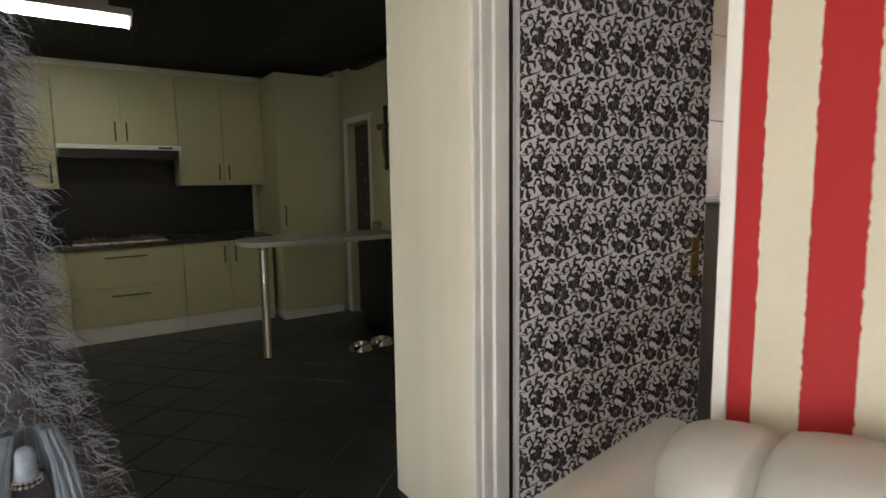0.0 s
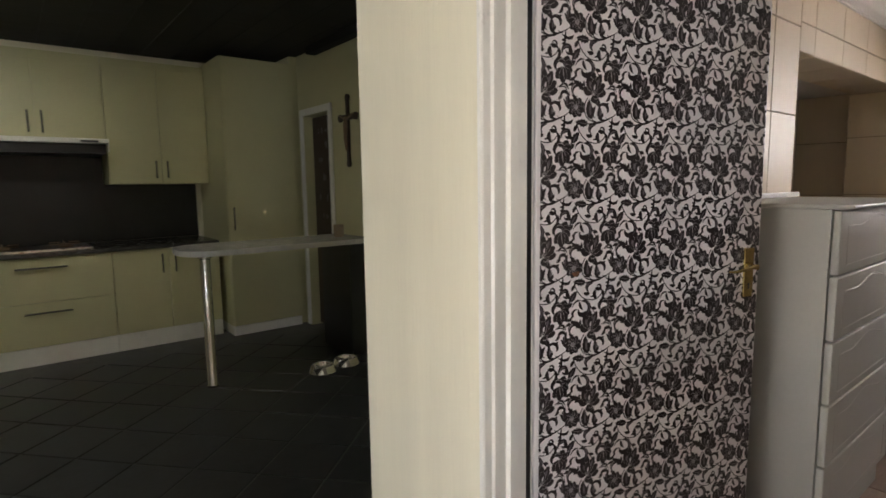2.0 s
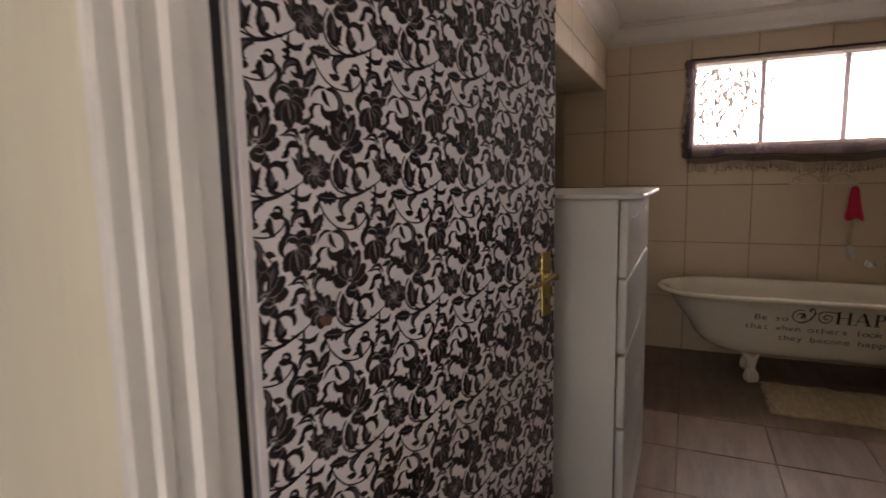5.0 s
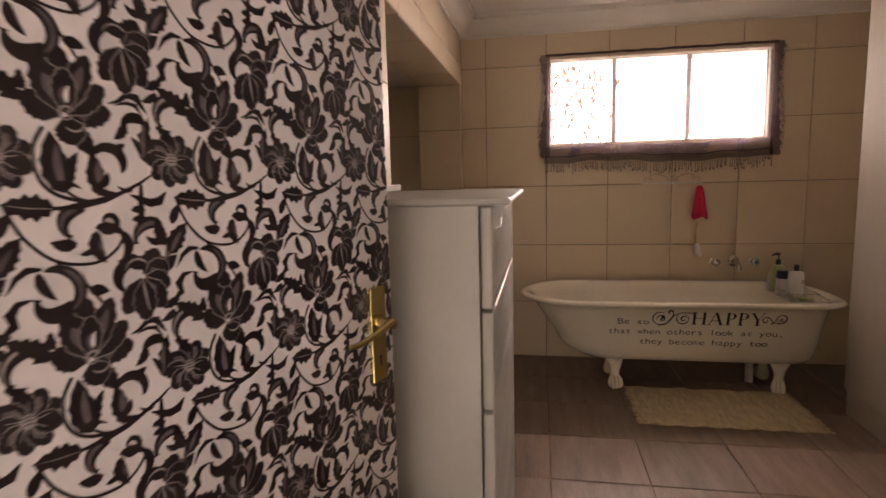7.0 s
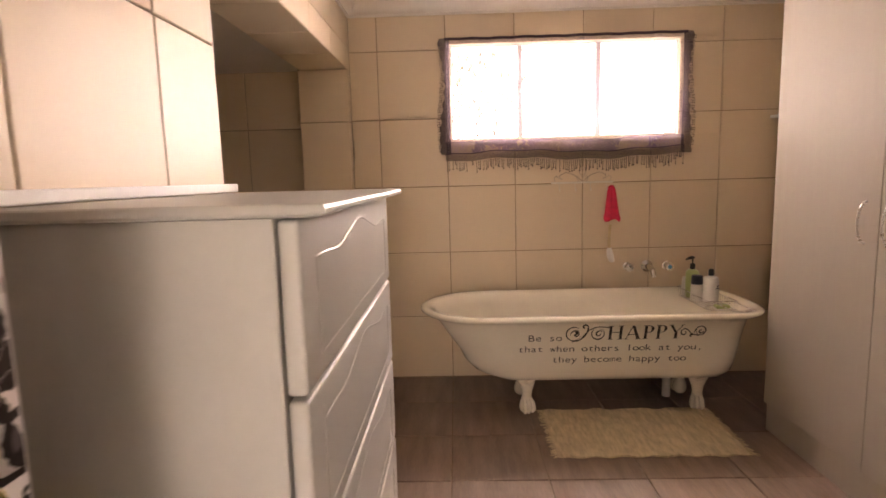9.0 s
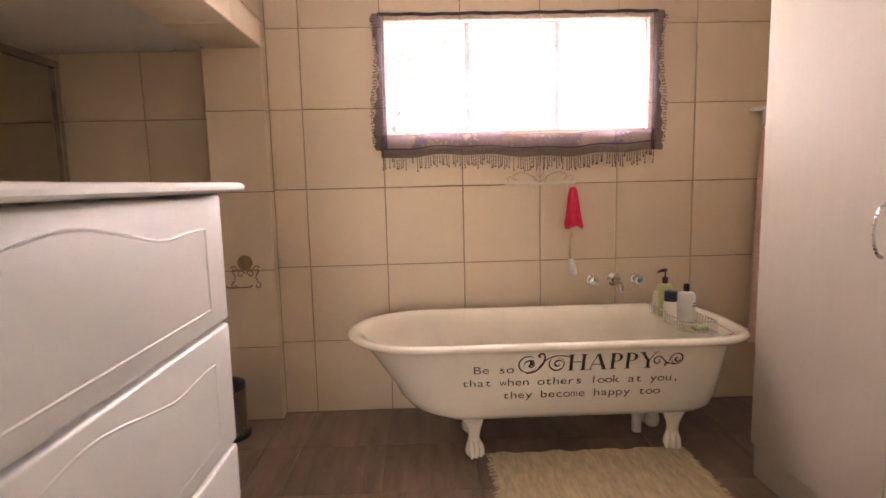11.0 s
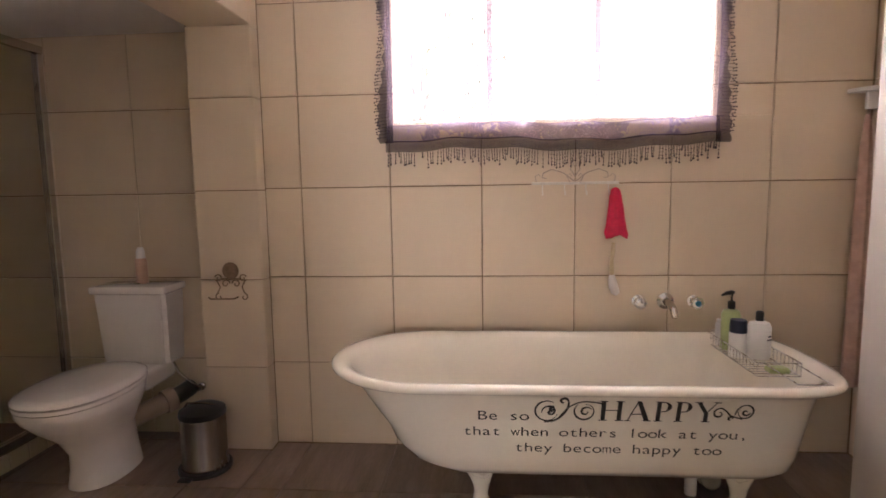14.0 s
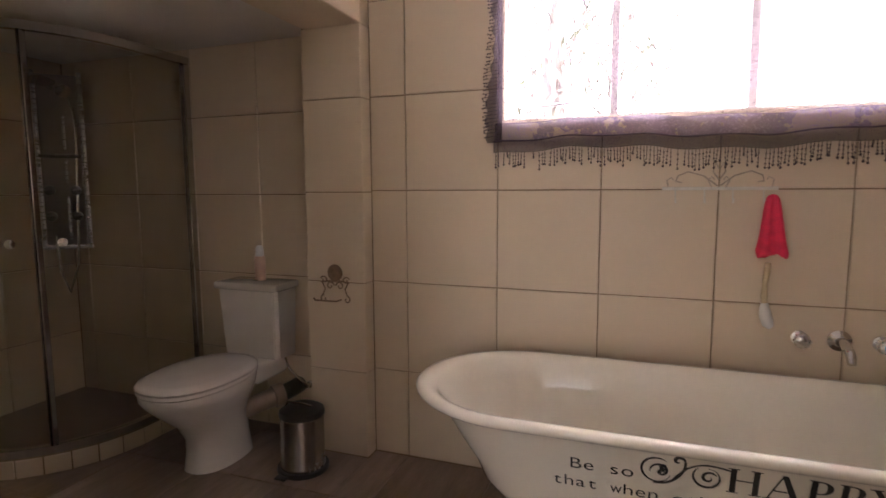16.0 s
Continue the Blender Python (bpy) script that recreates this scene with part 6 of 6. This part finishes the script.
bm = bmesh.new()
rings = []
for i in range(50):
    z = 0.012 + 2.55 * i / 49
    w = drape_half(z)
    rings.append([(w * math.cos(t) * (1 + 0.07 * math.sin(6 * t + z * 2)), 0.055 * math.sin(t) * (1 + 0.3 * math.sin(7 * t + z)), z) for t in [math.tau * k / 48 for k in range(48)]])
loft(bm, rings, cap=True)
put("cloth", bm, FUR_BASE, fur, smooth=70)
rnd = random.Random(3)
bm, bm_dark = bmesh.new(), bmesh.new()
for n_ in range(11000):
    z = rnd.uniform(0.45, 2.1)
    t = rnd.uniform(0, math.tau)
    w = drape_half(z)
    p = Vector((w * math.cos(t) * (1 + 0.07 * math.sin(6 * t + z * 2)), 0.055 * math.sin(t), z))
    d = Vector((math.cos(t) * 0.8 + rnd.uniform(-.5, .5), math.sin(t) + rnd.uniform(-.5, .5), rnd.uniform(-0.7, 0.5))).normalized()
    l = rnd.uniform(0.035, 0.085)
    across = d.cross(Vector((rnd.gauss(0, 1), rnd.gauss(0, 1), rnd.gauss(0, 1)))).normalized()
    bow, twirl = rnd.uniform(0.10, 0.45) * l, rnd.uniform(1.5, 5.0)
    side = d.orthogonal().normalized() * rnd.uniform(0.0007, 0.0014)
    hair = bm_dark if n_ % 5 < 2 else bm
    last = None
    for q in range(7):
        f_ = q / 6
        mid = p + d * l * math.sin(f_ * 1.5) * 0.9 + across * bow * (math.sin(twirl * f_)) + Vector((0, 0, -0.35 * l * f_ * f_))
        pair = [hair.verts.new(mid - side * (1 - 0.6 * f_)), hair.verts.new(mid + side * (1 - 0.6 * f_))]
        if last:
            hair.faces.new((last[0], last[1], pair[1], pair[0]))
        last = pair
tagged(put("yarn_hairs", bm, FUR, fur), kind="stuff")
tagged(put("dark_yarn_hairs", bm_dark, FUR_DARK, fur), kind="stuff")
tas = tagged(empty("tassel", pose(-0.10, 1.26, 0)), "pale blue and black silky tassel hanging on the drape", "tassel")
for name, mat, count, z_top, reach in (("pale_strands", TASSEL_PALE, 150, 0.88, 0.085), ("blue_strands", TASSEL_BLUE, 110, 0.88, 0.080), ("black_strands", FUR_DARK, 130, 0.795, 0.045)):
    bm = bmesh.new()
    for k in range(count):
        a, r = rnd.uniform(0, math.tau), reach * rnd.uniform(0.45, 1.0)
        x, y = r * math.cos(a), -0.02 + r * math.sin(a) * 0.6
        if reach > 0.05 and abs(x) < 0.035 and y < 0:
            x = math.copysign(0.04 + abs(x), x)
        tube(bm, [(x * 0.55, y * 0.5, z_top), (x * 0.85, y * 0.8, z_top - 0.06), (x * 1.05 + rnd.uniform(-.008, .008), y, z_top - 0.16), (x * 1.2 + rnd.uniform(-.015, .015), y * 1.1, rnd.uniform(0.44, 0.52))], 0.0022, 4)
    put(name, bm, mat, tas)
bm = bmesh.new()
lathe(bm, [(0.006, 0.862), (0.012, 0.858), (0.016, 0.848), (0.016, 0.832), (0.018, 0.815), (0.020, 0.803), (0.0, 0.800)], at=(-0.005, -0.045, 0), n=20)
put("knot", bm, TASSEL_PALE, tas, smooth=60)
bm = bmesh.new()
for z_, r_ in ((0.803, 0.021), (0.795, 0.024)):
    for k in range(16):
        a = math.tau * k / 16
        lathe(bm, [(0.0004, -0.0036), (0.0036, 0.0), (0.0004, 0.0036)], at=(-0.005 + r_ * math.cos(a), -0.045 + r_ * math.sin(a), z_), n=6)
put("bead_ring", bm, STEEL, tas, smooth=60)

# living room window
def glazed_door(name, y0, y1):
    lw = tagged(empty(name), "wide white-framed glazed garden door", "window", kind="structure")
    mid = (y0 + y1) / 2
    bm = bmesh.new()
    for lo, hi in (((y0, 0.05), (y0 + 0.05, 2.1)), ((y1 - 0.05, 0.05), (y1, 2.1)), ((y0 + 0.05, 0.05), (y1 - 0.05, 0.10)), ((y0 + 0.05, 2.05), (y1 - 0.05, 2.1)), ((mid - 0.02, 0.10), (mid + 0.02, 2.05))):
        box(bm, (-3.09, *lo), (-3.05, *hi), 0.003)
    put("frame", bm, WHITE_PAINT, lw)


glazed_door("window_2", 0.05, 1.75)
glazed_door("window_3", -2.52, -1.74)

# ground and a tree outside
bm = bmesh.new()
box(bm, (-400, -400, -0.6), (400, 400, -0.25))
structure(put("ground", bm, material("dry_lawn", (0.16, 0.14, 0.07), 0.9, vary=0.4, scale=0.6)), "dry lawn around the house", "ground")

bm = bmesh.new()
vs = [bm.verts.new(p) for p in ((9.4, -4.6, -0.24), (9.4, 3.6, -0.24), (9.4, 3.6, 7.5), (9.4, -4.6, 7.5))]
bm.faces.new(vs)
tagged(put("backdrop", bm, glow_mat("bright_hazy_sky", (1.0, 0.93, 0.86), 2.9)), "bright hazy sky beyond the garden", "sky", kind="structure")

tree = tagged(empty("tree", pose(7.35, 0.98, -0.25)), "garden tree with drooping dry brown and green leaves", "tree")
rnd = random.Random(12)
bm = bmesh.new()
tube(bm, [(0, 0, 0), (0.04, 0.02, 1.2), (-0.05, 0.06, 2.4), (0.05, 0.0, 3.6)], [0.14, 0.11, 0.08, 0.03], 10)
limbs = []
for k in range(16):
    a, z = k * 2.4, 1.7 + 0.11 * k
    d = Vector((math.cos(a), math.sin(a), 0))
    b0 = Vector((0, 0.04, z))
    b1, b2 = b0 + d * 0.5 + Vector((0, 0, 0.35)), b0 + d * rnd.uniform(0.7, 1.0) + Vector((0, 0, rnd.uniform(-0.1, 0.3)))
    tube(bm, [b0, b0.lerp(b1, 0.5) + Vector((0, 0, 0.06)), b1, b2], [0.012, 0.008, 0.005, 0.002], 6)
    limbs.append((b0, b1, b2))
put("trunk", bm, BARK, tree, smooth=60)
for name, mat, n in (("green_leaves", FOLIAGE, 500), ("dry_leaves", material("dry_leaves", (0.12, 0.098, 0.075), 0.8, vary=0.4, scale=20), 1500)):
    bm = bmesh.new()
    for _ in range(n):
        b0, b1, b2 = rnd.choice(limbs)
        p = (b1.lerp(b2, rnd.random() ** 0.7)) + Vector((rnd.gauss(0, 0.13), rnd.gauss(0, 0.13), rnd.gauss(-0.28, 0.26)))
        d = Vector((rnd.gauss(0, 0.5), rnd.gauss(0, 0.5), -1)).normalized()
        s = d.cross(Vector((rnd.gauss(0, 1), rnd.gauss(0, 1), 0.1))).normalized()
        l, w = rnd.uniform(0.08, 0.18), rnd.uniform(0.009, 0.019)
        vs = [bm.verts.new(q) for q in (p, p + d * l * 0.45 + s * w, p + d * l, p + d * l * 0.45 - s * w)]
        bm.faces.new(vs)
    tagged(put(name, bm, mat, tree), kind="stuff")

# ---- tiles ----
TILE_MESHES = {}


def tile_mesh(w, h, t, mat, bevel=0.0025):
    key = (round(w, 3), round(h, 3), mat.name)
    if key not in TILE_MESHES:
        bm = bmesh.new()
        vs = box(bm, (0, 0, -t), (w, h, 0))
        top = [v for v in vs if v.co.z > -1e-6]
        edges = [e for e in bm.edges if e.verts[0] in top and e.verts[1] in top]
        bmesh.ops.bevel(bm, geom=edges, offset=min(bevel, w / 3, h / 3), segments=1, affect="EDGES")
        TILE_MESHES[key] = mesh_of("tile", bm, mat)
    return TILE_MESHES[key]


def minus(rects, hole):
    out = []
    for a0, a1, b0, b1 in rects:
        h0, h1, k0, k1 = max(a0, hole[0]), min(a1, hole[1]), max(b0, hole[2]), min(b1, hole[3])
        if h0 >= h1 or k0 >= k1:
            out.append((a0, a1, b0, b1))
            continue
        out += [(a0, a1, b0, k0), (a0, a1, k1, b1), (a0, h0, k0, k1), (h1, a1, k0, k1)]
    return [r for r in out if r[1] - r[0] > 0.004 and r[3] - r[2] > 0.004]


def joints(lo, hi, start, step):
    first = start + math.ceil((lo - start) / step + 1e-6) * step
    cuts = [lo]
    while first < hi - 1e-4:
        if first > lo + 1e-4:
            cuts.append(first)
        first += step
    return cuts + [hi]


def lay(parent, frame_m, us, vs, mat, holes=(), thick=0.012, gap=GAP, wobble=0.0006):
    """Tiles between the joints us, vs of a plane: frame_m takes (u, v, 0) to the surface, its z pointing out."""
    for u0, u1 in zip(us, us[1:]):
        for v0, v1 in zip(vs, vs[1:]):
            rects = [(u0 + gap / 2, u1 - gap / 2, v0 + gap / 2, v1 - gap / 2)]
            for h in holes:
                rects = minus(rects, h)
            for a0, a1, b0, b1 in rects:
                ob = new("tile", tile_mesh(a1 - a0, b1 - b0, thick, mat))
                ob.parent = parent
                tip = pose(0, 0, random.uniform(-1, 0) * wobble, random.uniform(-.1, .1), random.uniform(-.1, .1), 0)
                ob.matrix_basis = frame_m @ Matrix.Translation((a0, b0, 0)) @ tip


def plane_x(x, sign):
    """Plane of constant x whose outside faces the given way; u runs along y, v along z."""
    return Matrix(((0, 0, sign, x), (1, 0, 0, 0), (0, 1, 0, 0), (0, 0, 0, 1)))


def plane_y(y, sign):
    return Matrix(((1, 0, 0, 0), (0, 0, sign, y), (0, 1, 0, 0), (0, 0, 0, 1)))


FLAT = Matrix.Translation((0, 0, 0.0))
BATH_FLAT = Matrix.Translation((0, 0, 0.02))
rows_full = [0.02, 0.410, 0.811, 1.212, 1.612, 2.006, 2.245]
lay(wall_tub, plane_x(TUB_WALL, -1), joints(SOUTH, NORTH + 0.002, 0.894, COL), rows_full, WALL_TILE, [WINDOW])
lay(wall_alcove, plane_x(ALCOVE_WALL, -1), joints(1.75, 3.45, 2.125, 0.405), [0, .395, .795, 1.195, 1.585, 1.93], WALL_TILE)
lay(wall_alcove_back, plane_y(3.45, -1), joints(2.58, ALCOVE_WALL, ALCOVE_WALL, COL), [0, .395, .795, 1.195, 1.585, 1.93], WALL_TILE)
lay(wall_north, plane_y(NORTH, -1), joints(1.26, 3.09, 2.81, COL), rows_full, WALL_TILE)
lay(wall_north, plane_x(3.098, 1), [NORTH + 0.001, 1.74], [0, .40, .80, 1.20, 1.60, 1.905], WALL_TILE)
lay(wall_south, plane_y(SOUTH, 1), joints(1.26, TUB_WALL, TUB_WALL, COL), rows_full, WALL_TILE)
lay(pier, plane_x(PIER, -1), [NORTH, 1.75], [*rows_full[:3], 1.206, 1.602, 1.90], WALL_TILE)
lay(pier, plane_y(NORTH, -1), [PIER + 0.001, TUB_WALL], [*rows_full[:3], 1.206, 1.602, 1.90], WALL_TILE)
lay(beam, plane_y(NORTH, -1), joints(3.09, TUB_WALL, PIER, COL), [1.90, 2.03, 2.245], WALL_TILE)
lay(beam, Matrix(((1, 0, 0, 0), (0, -1, 0, 0), (0, 0, -1, 1.90), (0, 0, 0, 1))), joints(3.09, TUB_WALL, PIER, COL), [-1.74, -NORTH - 0.001], WALL_TILE)
lay(floor_bath, BATH_FLAT, joints(1.26, TUB_WALL, TUB_WALL - 0.8, 0.4), joints(SOUTH, NORTH, 0.894, COL), FLOOR_TILE)
lay(floor_bath, BATH_FLAT, joints(2.58, ALCOVE_WALL, TUB_WALL - 0.8, 0.4), joints(NORTH, 3.45, 0.894, COL), FLOOR_TILE, [(2.58, 3.09, NORTH, 1.74), (4.885, 5.1, NORTH, 1.75)])
# slate laid aslant
SLANT = pose(1.258, 3.098, 0, 0, 0, 41.5)
PITCH = 0.325


def slate(parent, x0, x1, y0, y1):
    """Slate squares of the slanting grid whose middles lie in a stretch of the plan."""
    for i in range(-16, 17):
        for j in range(-16, 17):
            c = SLANT @ Vector(((i + 0.5) * PITCH, (j + 0.5) * PITCH, 0))
            if x0 < c.x <= x1 and y0 < c.y <= y1:
                ob = new("tile", tile_mesh(PITCH - 0.010, PITCH - 0.010, 0.012, SLATE))
                ob.parent = parent
                tip = pose(0, 0, random.uniform(-1, 0) * 0.0015, random.uniform(-.25, .25), random.uniform(-.25, .25), 0)
                ob.matrix_basis = SLANT @ Matrix.Translation((i * PITCH + 0.005, j * PITCH + 0.005, 0)) @ tip


slate(floor_kitchen, -1.3, 1.2, 1.3, 5.35)
slate(floor_kitchen_2, 1.2, 2.3, 1.95, 5.25)
